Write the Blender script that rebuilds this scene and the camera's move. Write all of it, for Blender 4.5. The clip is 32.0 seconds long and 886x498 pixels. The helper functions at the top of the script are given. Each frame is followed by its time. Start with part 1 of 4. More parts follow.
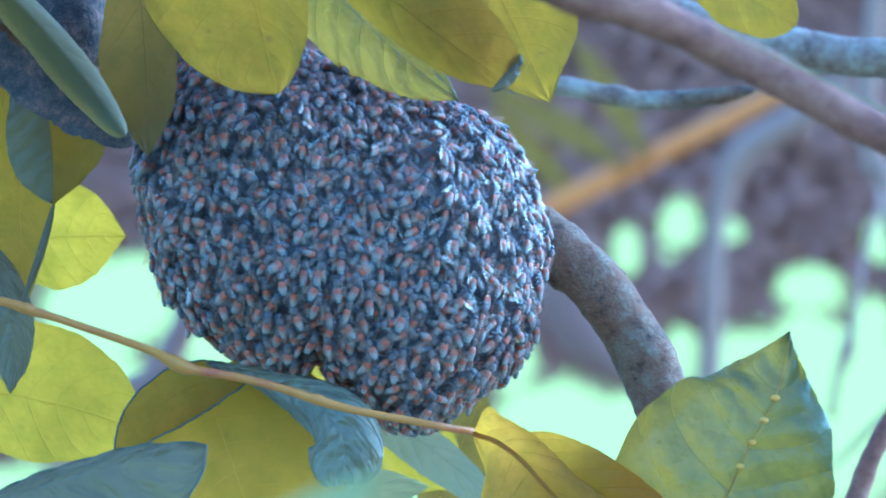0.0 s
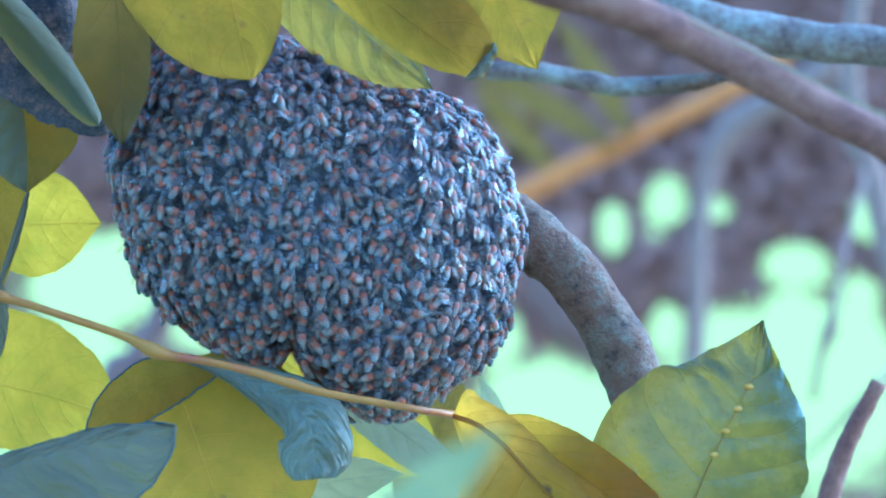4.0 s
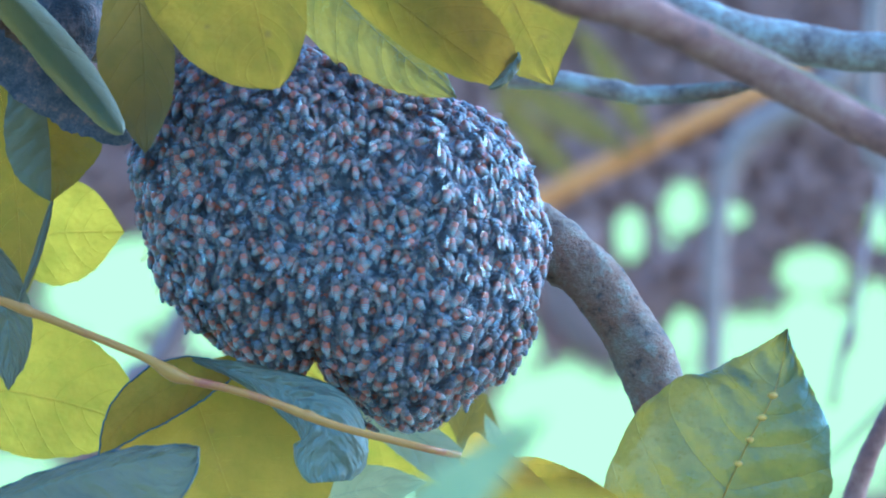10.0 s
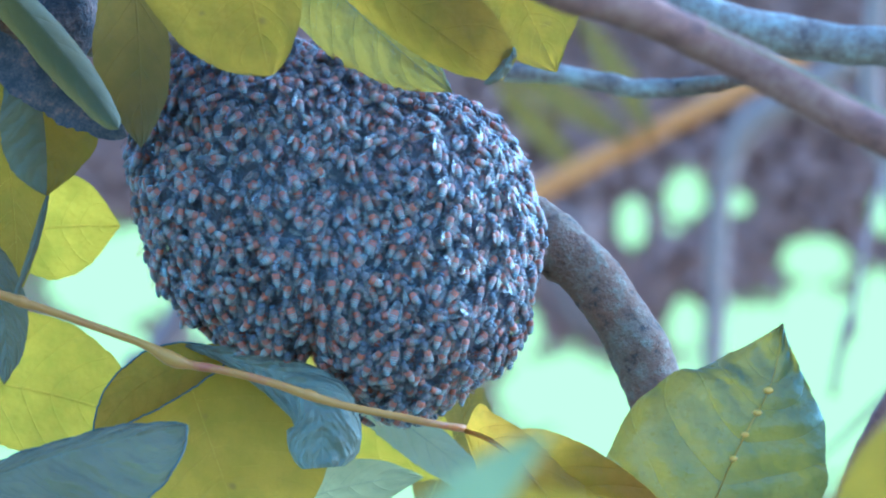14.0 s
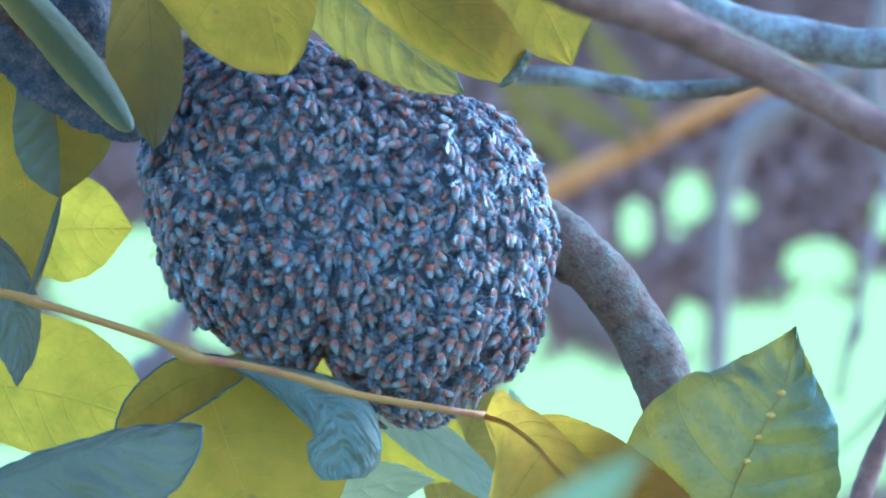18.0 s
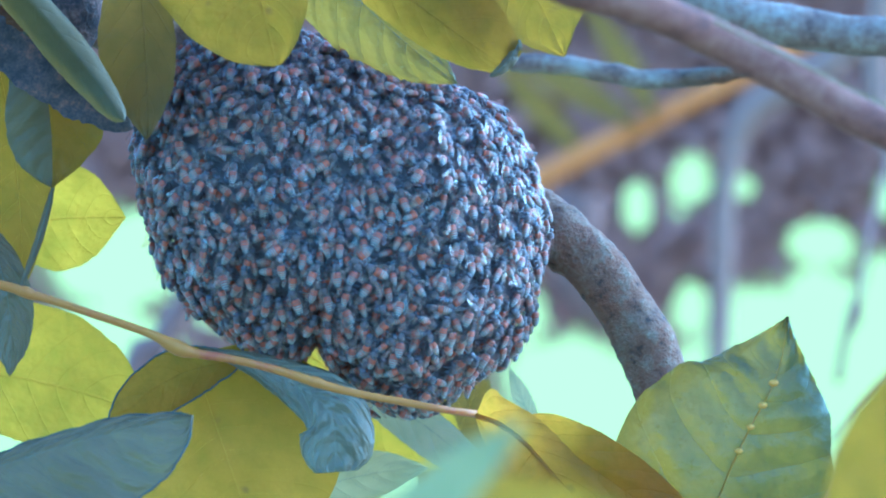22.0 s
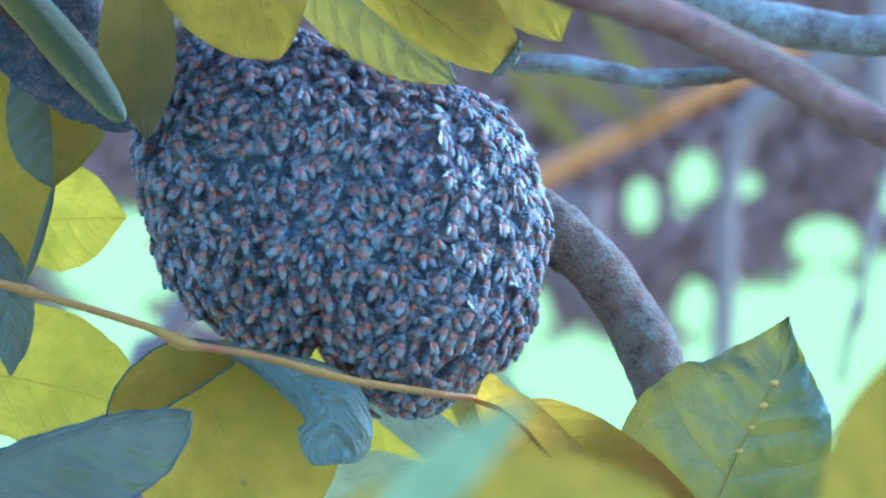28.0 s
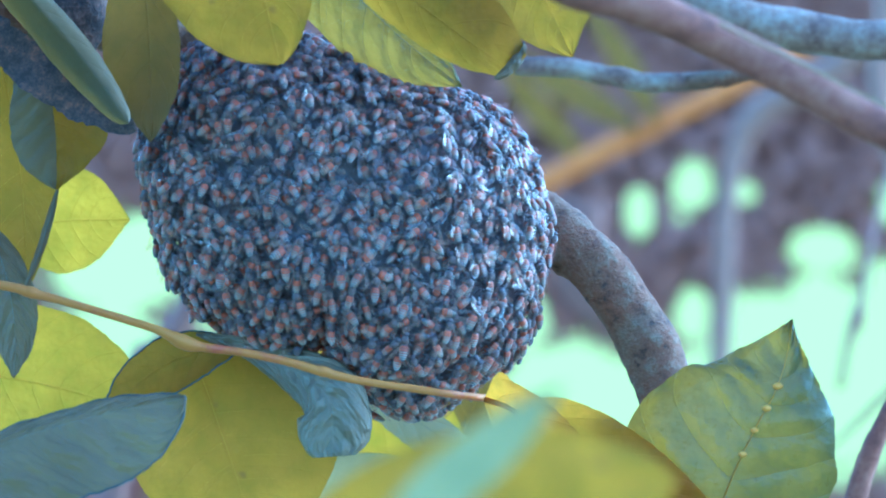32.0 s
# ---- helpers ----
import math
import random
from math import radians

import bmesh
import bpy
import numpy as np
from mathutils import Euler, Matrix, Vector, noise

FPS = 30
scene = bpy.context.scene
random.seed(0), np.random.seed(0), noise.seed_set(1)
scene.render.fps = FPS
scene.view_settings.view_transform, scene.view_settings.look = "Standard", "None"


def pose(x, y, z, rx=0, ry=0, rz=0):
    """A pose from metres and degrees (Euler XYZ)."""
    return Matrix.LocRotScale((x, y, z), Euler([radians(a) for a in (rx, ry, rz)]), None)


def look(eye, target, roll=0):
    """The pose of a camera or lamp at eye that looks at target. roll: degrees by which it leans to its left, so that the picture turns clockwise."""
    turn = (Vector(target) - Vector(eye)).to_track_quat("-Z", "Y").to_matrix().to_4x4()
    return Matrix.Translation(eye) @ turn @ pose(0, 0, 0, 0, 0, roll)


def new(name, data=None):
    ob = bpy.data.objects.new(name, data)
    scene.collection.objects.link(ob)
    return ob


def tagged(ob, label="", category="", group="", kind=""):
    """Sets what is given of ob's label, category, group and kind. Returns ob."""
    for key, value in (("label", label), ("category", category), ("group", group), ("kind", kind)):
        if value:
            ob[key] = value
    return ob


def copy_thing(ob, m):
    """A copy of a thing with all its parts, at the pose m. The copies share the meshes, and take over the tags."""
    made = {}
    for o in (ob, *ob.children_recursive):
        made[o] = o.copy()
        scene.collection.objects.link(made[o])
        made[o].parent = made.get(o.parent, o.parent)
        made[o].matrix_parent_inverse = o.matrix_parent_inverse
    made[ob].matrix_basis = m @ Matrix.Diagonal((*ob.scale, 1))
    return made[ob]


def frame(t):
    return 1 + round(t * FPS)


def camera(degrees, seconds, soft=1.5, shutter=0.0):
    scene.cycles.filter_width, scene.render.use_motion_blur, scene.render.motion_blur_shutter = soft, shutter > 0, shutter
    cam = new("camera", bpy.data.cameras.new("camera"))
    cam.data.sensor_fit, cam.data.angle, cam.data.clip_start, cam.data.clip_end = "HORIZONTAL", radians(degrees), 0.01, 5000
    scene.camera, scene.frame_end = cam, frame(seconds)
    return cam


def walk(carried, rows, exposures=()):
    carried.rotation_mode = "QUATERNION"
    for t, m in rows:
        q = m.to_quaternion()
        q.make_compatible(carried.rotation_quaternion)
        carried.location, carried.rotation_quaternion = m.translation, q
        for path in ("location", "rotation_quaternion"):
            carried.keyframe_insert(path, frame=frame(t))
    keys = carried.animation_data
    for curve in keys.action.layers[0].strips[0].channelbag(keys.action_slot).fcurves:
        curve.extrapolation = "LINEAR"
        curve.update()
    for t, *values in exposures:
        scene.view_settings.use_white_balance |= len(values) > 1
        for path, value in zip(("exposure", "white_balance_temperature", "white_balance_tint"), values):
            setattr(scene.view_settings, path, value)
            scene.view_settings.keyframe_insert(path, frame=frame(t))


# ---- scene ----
# The view axis climbs 12 degrees. BASE is the stand of the camera; things are placed on a chart of the
# view from there: a across (0 to 1568), b down (0 to 882), and d, the distance along the axis in metres.
cam = camera(12, 32.0, soft=2.0)
BASE = look((0, 0, 1.5), (0, 1.0, 1.5 + math.tan(radians(12))))
FAR = 784 / math.tan(radians(6))
# seconds, metres to the right, metres up, and the turn in degrees: pitch, yaw, roll
PATH = [
    (0, 0.0000, 0.0000, 0.000, 0.000, 0.000),
    (0.5, -0.0004, 0.0001, -0.018, 0.002, 0.115),
    (1, -0.0003, 0.0002, -0.049, 0.002, 0.167),
    (1.5, 0.0004, 0.0006, -0.095, -0.005, 0.101),
    (2, 0.0015, 0.0013, -0.159, -0.017, 0.026),
    (2.5, 0.0029, 0.0024, -0.237, -0.037, -0.005),
    (3, 0.0041, 0.0037, -0.306, -0.071, -0.023),
    (3.5, 0.0053, 0.0048, -0.362, -0.109, -0.001),
    (5.5, 0.0043, 0.0018, -0.175, -0.152, 0.124),
    (6, 0.0043, 0.0010, -0.104, -0.095, 0.122),
    (6.5, 0.0036, 0.0005, -0.053, -0.048, 0.146),
    (7, 0.0028, 0.0004, -0.026, -0.003, 0.168),
    (7.5, 0.0024, 0.0007, -0.017, 0.042, 0.105),
    (8, 0.0020, 0.0014, -0.030, 0.075, 0.011),
    (8.5, 0.0015, 0.0026, -0.077, 0.092, 0.024),
    (9, 0.0011, 0.0039, -0.146, 0.093, 0.070),
    (9.5, 0.0015, 0.0049, -0.213, 0.085, 0.059),
    (10, 0.0022, 0.0055, -0.268, 0.064, 0.021),
    (10.5, 0.0028, 0.0058, -0.317, 0.038, 0.009),
    (11, 0.0032, 0.0060, -0.363, 0.011, 0.061),
    (11.5, 0.0038, 0.0062, -0.403, -0.006, 0.119),
    (12, 0.0049, 0.0065, -0.433, 0.005, 0.107),
    (12.5, 0.0059, 0.0068, -0.451, 0.038, 0.070),
    (13, 0.0064, 0.0072, -0.460, 0.076, 0.039),
    (13.5, 0.0062, 0.0079, -0.466, 0.108, 0.008),
    (14, 0.0051, 0.0085, -0.465, 0.125, 0.049),
    (14.5, 0.0032, 0.0086, -0.439, 0.121, 0.148),
    (16.5, -0.0021, 0.0066, -0.301, 0.095, 0.097),
    (17, -0.0013, 0.0069, -0.321, 0.111, 0.120),
    (17.5, -0.0003, 0.0074, -0.362, 0.120, 0.110),
    (18, 0.0009, 0.0083, -0.423, 0.127, 0.106),
    (18.5, 0.0022, 0.0094, -0.498, 0.135, 0.082),
    (19, 0.0035, 0.0105, -0.573, 0.142, 0.041),
    (19.5, 0.0046, 0.0115, -0.640, 0.150, 0.020),
    (20, 0.0054, 0.0124, -0.700, 0.157, 0.029),
    (20.5, 0.0058, 0.0129, -0.739, 0.160, 0.055),
    (21, 0.0058, 0.0128, -0.749, 0.166, 0.061),
    (21.5, 0.0055, 0.0125, -0.742, 0.179, 0.051),
    (22, 0.0050, 0.0122, -0.725, 0.195, 0.080),
    (22.5, 0.0042, 0.0119, -0.698, 0.210, 0.149),
    (23, 0.0035, 0.0117, -0.664, 0.228, 0.195),
    (23.5, 0.0030, 0.0113, -0.626, 0.249, 0.197),
    (24, 0.0026, 0.0109, -0.587, 0.264, 0.197),
    (24.5, 0.0023, 0.0104, -0.554, 0.272, 0.223),
    (25, 0.0025, 0.0100, -0.532, 0.279, 0.231),
    (25.5, 0.0031, 0.0097, -0.521, 0.285, 0.192),
    (27.5, 0.0063, 0.0118, -0.688, 0.275, 0.048),
    (28, 0.0066, 0.0129, -0.751, 0.269, 0.073),
    (28.5, 0.0070, 0.0136, -0.795, 0.269, 0.119),
    (29, 0.0071, 0.0139, -0.815, 0.270, 0.134),
    (29.5, 0.0068, 0.0139, -0.816, 0.267, 0.134),
    (30, 0.0063, 0.0137, -0.805, 0.260, 0.184),
    (30.5, 0.0059, 0.0135, -0.784, 0.257, 0.254),
    (31, 0.0054, 0.0130, -0.747, 0.252, 0.269),
    (31.5, 0.0047, 0.0121, -0.693, 0.234, 0.211),
    (32, 0.0040, 0.0111, -0.642, 0.210, 0.157),
]
walk(cam, [(t, BASE @ pose(x, y, 0, p, w, r)) for t, x, y, p, w, r in PATH], exposures=[(0, 2.47, 3195, -17), (32, 2.47, 3195, -17)])
cam.data.dof.use_dof = True
cam.data.dof.focus_distance = 1.385
cam.data.dof.aperture_fstop = 16.0

# ---- light ----
world = bpy.data.worlds.new("sky")
scene.world = world
world.use_nodes = True
wn = world.node_tree
sky = wn.nodes.new("ShaderNodeTexSky")
sky.sky_type = 'NISHITA'
sky.sun_disc = False
sky.sun_elevation = radians(30)
sky.sun_rotation = radians(70)
wn.links.new(sky.outputs[0], wn.nodes["Background"].inputs[0])
wn.nodes["Background"].inputs[1].default_value = 0.138
sun = new("sun", bpy.data.lights.new("sun", 'SUN'))
sun.data.energy = 0.38
sun.data.angle = radians(22)
sun.data.color = (1.0, 0.95, 0.85)
sun.matrix_world = look((0, 0, 0), (-math.sin(radians(70)) * math.cos(radians(30)), -math.cos(radians(70)) * math.cos(radians(30)), -math.sin(radians(30))))


# ---- materials ----
def material(name):
    m = bpy.data.materials.new(name)
    m.use_nodes = True
    return m, m.node_tree, m.node_tree.nodes["Principled BSDF"]


def node(tree, kind, **values):
    n = tree.nodes.new(kind)
    for key, value in values.items():
        n.inputs[key.replace("_", " ")].default_value = value
    return n


def noise_tex(tree, coord, scale, detail=4.0, rough=0.55):
    n = node(tree, "ShaderNodeTexNoise", Scale=scale, Detail=detail, Roughness=rough)
    tree.links.new(coord, n.inputs["Vector"])
    return n.outputs["Fac"]


def ramp(tree, fac, stops):
    n = tree.nodes.new("ShaderNodeValToRGB")
    while len(n.color_ramp.elements) < len(stops):
        n.color_ramp.elements.new(0.5)
    for e, (at, c) in zip(n.color_ramp.elements, stops):
        e.position, e.color = at, (*c, 1)
    tree.links.new(fac, n.inputs[0])
    return n.outputs[0]


def calc(tree, op, a, b=None, clamp=False):
    n = tree.nodes.new("ShaderNodeMath")
    n.operation, n.use_clamp = op, clamp
    for k, v in enumerate((a, b)):
        if v is None:
            continue
        if isinstance(v, (int, float)):
            n.inputs[k].default_value = v
        else:
            tree.links.new(v, n.inputs[k])
    return n.outputs[0]


def blend(tree, fac, a, b, how="MIX"):
    n = tree.nodes.new("ShaderNodeMix")
    n.data_type, n.blend_type = 'RGBA', how
    for k, v in ((0, fac), (6, a), (7, b)):
        if isinstance(v, (int, float)):
            n.inputs[k].default_value = v
        elif isinstance(v, tuple):
            n.inputs[k].default_value = (*v, 1)
        else:
            tree.links.new(v, n.inputs[k])
    return n.outputs[2]


def bump(tree, bsdf, height, strength, distance):
    n = node(tree, "ShaderNodeBump", Strength=strength, Distance=distance)
    tree.links.new(height, n.inputs["Height"])
    tree.links.new(n.outputs[0], bsdf.inputs["Normal"])
    return n.outputs[0]


def leaf_material(name, face, through_col, share, gloss=0.42, veins=1.0, quilt=0.6, spots=0.5, pucker=1.0, shine=0.3, crease=0.0):
    """A leaf: face is the colour by reflected light, through_col by light that comes through it."""
    m, t, p = material(name)
    uv = t.nodes.new("ShaderNodeUVMap").outputs[0]
    pos = t.nodes.new("ShaderNodeTexCoord").outputs["Object"]
    sep = t.nodes.new("ShaderNodeSeparateXYZ")
    t.links.new(uv, sep.inputs[0])
    u = calc(t, 'ABSOLUTE', calc(t, 'SUBTRACT', calc(t, 'MULTIPLY', sep.outputs[0], 2.0), 1.0))
    v = sep.outputs[1]
    # side veins leave the midrib slanting to the tip
    wob = calc(t, 'MULTIPLY', noise_tex(t, pos, 25.0, 1.0), 0.05)
    ph = calc(t, 'FRACT', calc(t, 'MULTIPLY', calc(t, 'ADD', calc(t, 'SUBTRACT', v, calc(t, 'MULTIPLY', calc(t, 'POWER', u, 1.3), 0.2)), wob), 8.0))
    cell = calc(t, 'ABSOLUTE', calc(t, 'SUBTRACT', ph, 0.5))
    line = calc(t, 'MULTIPLY', calc(t, 'SUBTRACT', cell, 0.465, True), 28.0, True)
    rib = calc(t, 'SUBTRACT', 1.0, calc(t, 'MULTIPLY', u, 28.0, True), True)
    vein = calc(t, 'MAXIMUM', line, rib)
    big, fine = noise_tex(t, pos, 28.0, 4.0), noise_tex(t, pos, 260.0, 5.0, 0.7)
    net = t.nodes.new("ShaderNodeTexVoronoi")
    net.feature = 'DISTANCE_TO_EDGE'
    net.inputs["Scale"].default_value = 420.0
    t.links.new(pos, net.inputs["Vector"])
    lace = calc(t, 'SUBTRACT', 1.0, calc(t, 'MULTIPLY', net.outputs["Distance"], 9.0, True), True)
    # creases that run with the side veins
    lie = t.nodes.new("ShaderNodeCombineXYZ")
    t.links.new(calc(t, 'MULTIPLY', u, 1.8), lie.inputs[0])
    t.links.new(calc(t, 'MULTIPLY', calc(t, 'SUBTRACT', v, calc(t, 'MULTIPLY', calc(t, 'POWER', u, 1.3), 0.24)), 10.0), lie.inputs[1])
    t.links.new(sep.outputs[0], lie.inputs[2])
    fold = noise_tex(t, lie.outputs[0], 1.0, 2.0, 0.5)
    dark = tuple(c * 0.62 for c in face)
    col = blend(t, calc(t, 'MULTIPLY', calc(t, 'SUBTRACT', big, 0.35, True), 1.8, True), face, dark)
    col = blend(t, calc(t, 'MULTIPLY', rib, 0.25 * veins), col, tuple(min(1, c * 1.5 + 0.03) for c in face))
    thr = blend(t, calc(t, 'MULTIPLY', calc(t, 'SUBTRACT', big, 0.38, True), 2.6, True), through_col, tuple(c * k for c, k in zip(through_col, (0.72, 0.7, 0.6))))
    patch = noise_tex(t, pos, 110.0, 3.0, 0.6)
    thr = blend(t, calc(t, 'MULTIPLY', calc(t, 'SUBTRACT', patch, 0.45, True), 3.0, True), thr, tuple(c * k for c, k in zip(through_col, (0.7, 0.78, 0.7))))
    thr = blend(t, calc(t, 'MULTIPLY', calc(t, 'SUBTRACT', u, 0.9, True), 4.0, True), thr, tuple(c * 0.7 for c in through_col))
    thr = blend(t, calc(t, 'MULTIPLY', lace, 0.12), thr, tuple(c * 0.55 for c in through_col))
    thr = blend(t, calc(t, 'MULTIPLY', rib, 0.2 * veins), thr, (through_col[0] * 0.66, through_col[1] * 0.5, through_col[2] * 0.4))
    spot = calc(t, 'MULTIPLY', calc(t, 'SUBTRACT', noise_tex(t, pos, 120.0, 1.0), 0.74, True), 14.0 * spots, True)
    thr = blend(t, spot, thr, (0.2, 0.1, 0.03))
    col = blend(t, spot, col, (0.12, 0.07, 0.03))
    t.links.new(col, p.inputs["Base Color"])
    p.inputs["Specular IOR Level"].default_value = shine
    t.links.new(calc(t, 'ADD', calc(t, 'MULTIPLY', fine, 0.25), gloss - 0.1), p.inputs["Roughness"])
    height = calc(t, 'ADD', calc(t, 'MULTIPLY', calc(t, 'MULTIPLY', cell, cell), -1.5 * quilt), calc(t, 'ADD', calc(t, 'MULTIPLY', vein, -0.3 * veins), calc(t, 'ADD', calc(t, 'ADD', calc(t, 'MULTIPLY', fine, 0.35), calc(t, 'MULTIPLY', fold, crease)), calc(t, 'MULTIPLY', noise_tex(t, pos, 70.0, 3.0), pucker))))
    nrm = bump(t, p, height, 0.6, 0.001)
    tr = t.nodes.new("ShaderNodeBsdfTranslucent")
    t.links.new(thr, tr.inputs[0])
    t.links.new(nrm, tr.inputs["Normal"])
    mix = node(t, "ShaderNodeMixShader", Fac=share)
    t.links.new(p.outputs[0], mix.inputs[1])
    t.links.new(tr.outputs[0], mix.inputs[2])
    t.links.new(mix.outputs[0], t.nodes["Material Output"].inputs[0])
    return m


def rough_material(name, stops, scale, roughness=0.8, relief=0.5, distance=0.002, stretch=(1, 1, 1), fine_scale=6.0, vary=None):
    """Bark, wax, far foliage: a noise of two sizes through a ramp of colours."""
    m, t, p = material(name)
    mp = t.nodes.new("ShaderNodeMapping")
    mp.inputs["Scale"].default_value = stretch
    t.links.new(t.nodes.new("ShaderNodeTexCoord").outputs["Object"], mp.inputs["Vector"])
    big = noise_tex(t, mp.outputs[0], scale, 5.0, 0.65)
    fine = noise_tex(t, mp.outputs[0], scale * fine_scale, 4.0, 0.7)
    fac = calc(t, 'ADD', calc(t, 'MULTIPLY', big, 0.65), calc(t, 'MULTIPLY', fine, 0.35))
    col = ramp(t, fac, stops)
    if vary == "island":
        r = t.nodes.new("ShaderNodeNewGeometry").outputs["Random Per Island"]
        col = blend(t, 0.16, col, blend(t, r, (0.35, 0.35, 0.4), (1.5, 1.45, 1.4)), "MULTIPLY")
    t.links.new(col, p.inputs["Base Color"])
    p.inputs["Roughness"].default_value = roughness
    bump(t, p, fac, relief, distance)
    return m


def bark_material(name, crack, brown, pale):
    """Rough bark: brown and pale patches of lichen, with dark cracks."""
    m, t, p = material(name)
    pos = t.nodes.new("ShaderNodeTexCoord").outputs["Object"]
    big, mid, fine = noise_tex(t, pos, 45.0, 4.0, 0.6), noise_tex(t, pos, 170.0, 5.0, 0.7), noise_tex(t, pos, 700.0, 4.0, 0.7)
    net = t.nodes.new("ShaderNodeTexVoronoi")
    net.feature = 'DISTANCE_TO_EDGE'
    net.inputs["Scale"].default_value = 260.0
    warp = node(t, "ShaderNodeTexNoise", Scale=140.0, Detail=3.0)
    t.links.new(pos, warp.inputs["Vector"])
    mv = blend(t, 0.012, pos, warp.outputs["Color"], "ADD")
    t.links.new(mv, net.inputs["Vector"])
    gap = calc(t, 'SUBTRACT', 1.0, calc(t, 'MULTIPLY', net.outputs["Distance"], 7.0, True), True)
    gap = calc(t, 'MULTIPLY', gap, calc(t, 'MULTIPLY', calc(t, 'SUBTRACT', mid, 0.4, True), 4.0, True))
    col = blend(t, calc(t, 'MULTIPLY', calc(t, 'SUBTRACT', big, 0.42, True), 4.5, True), brown, tuple((a + b) / 2.3 for a, b in zip(brown, pale)))
    col = blend(t, calc(t, 'MULTIPLY', calc(t, 'SUBTRACT', mid, 0.5, True), 5.0, True), col, pale)
    col = blend(t, calc(t, 'MULTIPLY', calc(t, 'SUBTRACT', 0.46, mid, True), 7.0, True), col, crack)
    col = blend(t, calc(t, 'MULTIPLY', gap, 0.3), col, crack)
    col = blend(t, calc(t, 'MULTIPLY', fine, 0.35), col, tuple(c * 0.55 for c in brown))
    t.links.new(col, p.inputs["Base Color"])
    p.inputs["Roughness"].default_value = 0.85
    bump(t, p, calc(t, 'ADD', calc(t, 'MULTIPLY', gap, -0.12), calc(t, 'ADD', mid, calc(t, 'MULTIPLY', fine, 0.35))), 1.0, 0.0026)
    return m


def body_material(name, colour, other, roughness, vary, hair=0.6, spread=0.5):
    """The coat of a bee, with a fine fuzz and a small change from bee to bee."""
    m, t, p = material(name)
    pos = t.nodes.new("ShaderNodeTexCoord").outputs["Object"]
    if vary == "thing":
        r = t.nodes.new("ShaderNodeObjectInfo").outputs["Random"]
    else:
        r = t.nodes.new("ShaderNodeNewGeometry").outputs["Random Per Island"]
    n = noise_tex(t, pos, 1800.0, 3.0)
    col = blend(t, calc(t, 'MULTIPLY', r, spread), colour, other)
    col = blend(t, calc(t, 'MULTIPLY', n, 0.5), col, tuple(c * 0.5 for c in colour))
    t.links.new(col, p.inputs["Base Color"])
    p.inputs["Roughness"].default_value = roughness
    p.inputs["Sheen Weight"].default_value = hair
    p.inputs["Sheen Roughness"].default_value = 0.4
    bump(t, p, n, 0.5, 0.0002)
    return m


def wing_material(name):
    """A clear brownish film that shines; a part of the light is scattered in it."""
    m, t, p = material(name)
    pos = t.nodes.new("ShaderNodeTexCoord").outputs["Object"]
    n = noise_tex(t, pos, 700.0, 2.0)
    p.inputs["Base Color"].default_value = (0.8, 0.41, 0.34, 1)
    p.inputs["Roughness"].default_value = 0.35
    p.inputs["Specular IOR Level"].default_value = 0.8
    bump(t, p, n, 0.35, 0.0002)
    veil = t.nodes.new("ShaderNodeBsdfTranslucent")
    veil.inputs[0].default_value = (0.85, 0.5, 0.42, 1)
    body = node(t, "ShaderNodeMixShader", Fac=0.35)
    t.links.new(p.outputs[0], body.inputs[1])
    t.links.new(veil.outputs[0], body.inputs[2])
    clear = t.nodes.new("ShaderNodeBsdfTransparent")
    clear.inputs[0].default_value = (0.97, 0.88, 0.86, 1)
    shine = node(t, "ShaderNodeBsdfGlossy", Roughness=0.26)
    shine.inputs[0].default_value = (0.9, 0.84, 0.74, 1)
    film = node(t, "ShaderNodeMixShader", Fac=0.07)
    t.links.new(clear.outputs[0], film.inputs[1])
    t.links.new(shine.outputs[0], film.inputs[2])
    mix = t.nodes.new("ShaderNodeMixShader")
    t.links.new(calc(t, 'ADD', calc(t, 'MULTIPLY', n, 0.36), 0.0), mix.inputs[0])
    t.links.new(film.outputs[0], mix.inputs[1])
    t.links.new(body.outputs[0], mix.inputs[2])
    t.links.new(mix.outputs[0], t.nodes["Material Output"].inputs[0])
    return m


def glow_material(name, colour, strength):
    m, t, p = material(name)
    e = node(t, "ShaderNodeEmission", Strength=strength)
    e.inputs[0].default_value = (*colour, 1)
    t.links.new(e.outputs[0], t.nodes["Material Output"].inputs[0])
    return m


LEAF_YELLOW = leaf_material("leaf_yellow_green", (0.13, 0.088, 0.008), (0.58, 0.295, 0.01), 0.62, veins=0.5, quilt=0.25, pucker=3.0)
LEAF_BRIGHT = leaf_material("leaf_bright_yellow", (0.16, 0.125, 0.01), (0.76, 0.43, 0.014), 0.68, veins=0.7, quilt=0.3, pucker=3.0)
LEAF_ORANGE = leaf_material("leaf_ripe_yellow", (0.2, 0.105, 0.009), (0.84, 0.41, 0.015), 0.66, spots=0.7, quilt=0.3, pucker=3.0)
LEAF_GREEN = leaf_material("leaf_green", (0.095, 0.085, 0.034), (0.44, 0.255, 0.008), 0.42, gloss=0.28, veins=0.7, quilt=0.8, pucker=4.0, shine=0.5)
LEAF_OLIVE = leaf_material("leaf_olive", (0.16, 0.092, 0.026), (0.42, 0.21, 0.013), 0.42, quilt=0.2, gloss=0.5)
LEAF_GREY = leaf_material("leaf_blue_grey", (0.255, 0.15, 0.078), (0.3, 0.24, 0.05), 0.2, gloss=0.45, veins=0.5, quilt=1.0, pucker=3.0, crease=9.0)
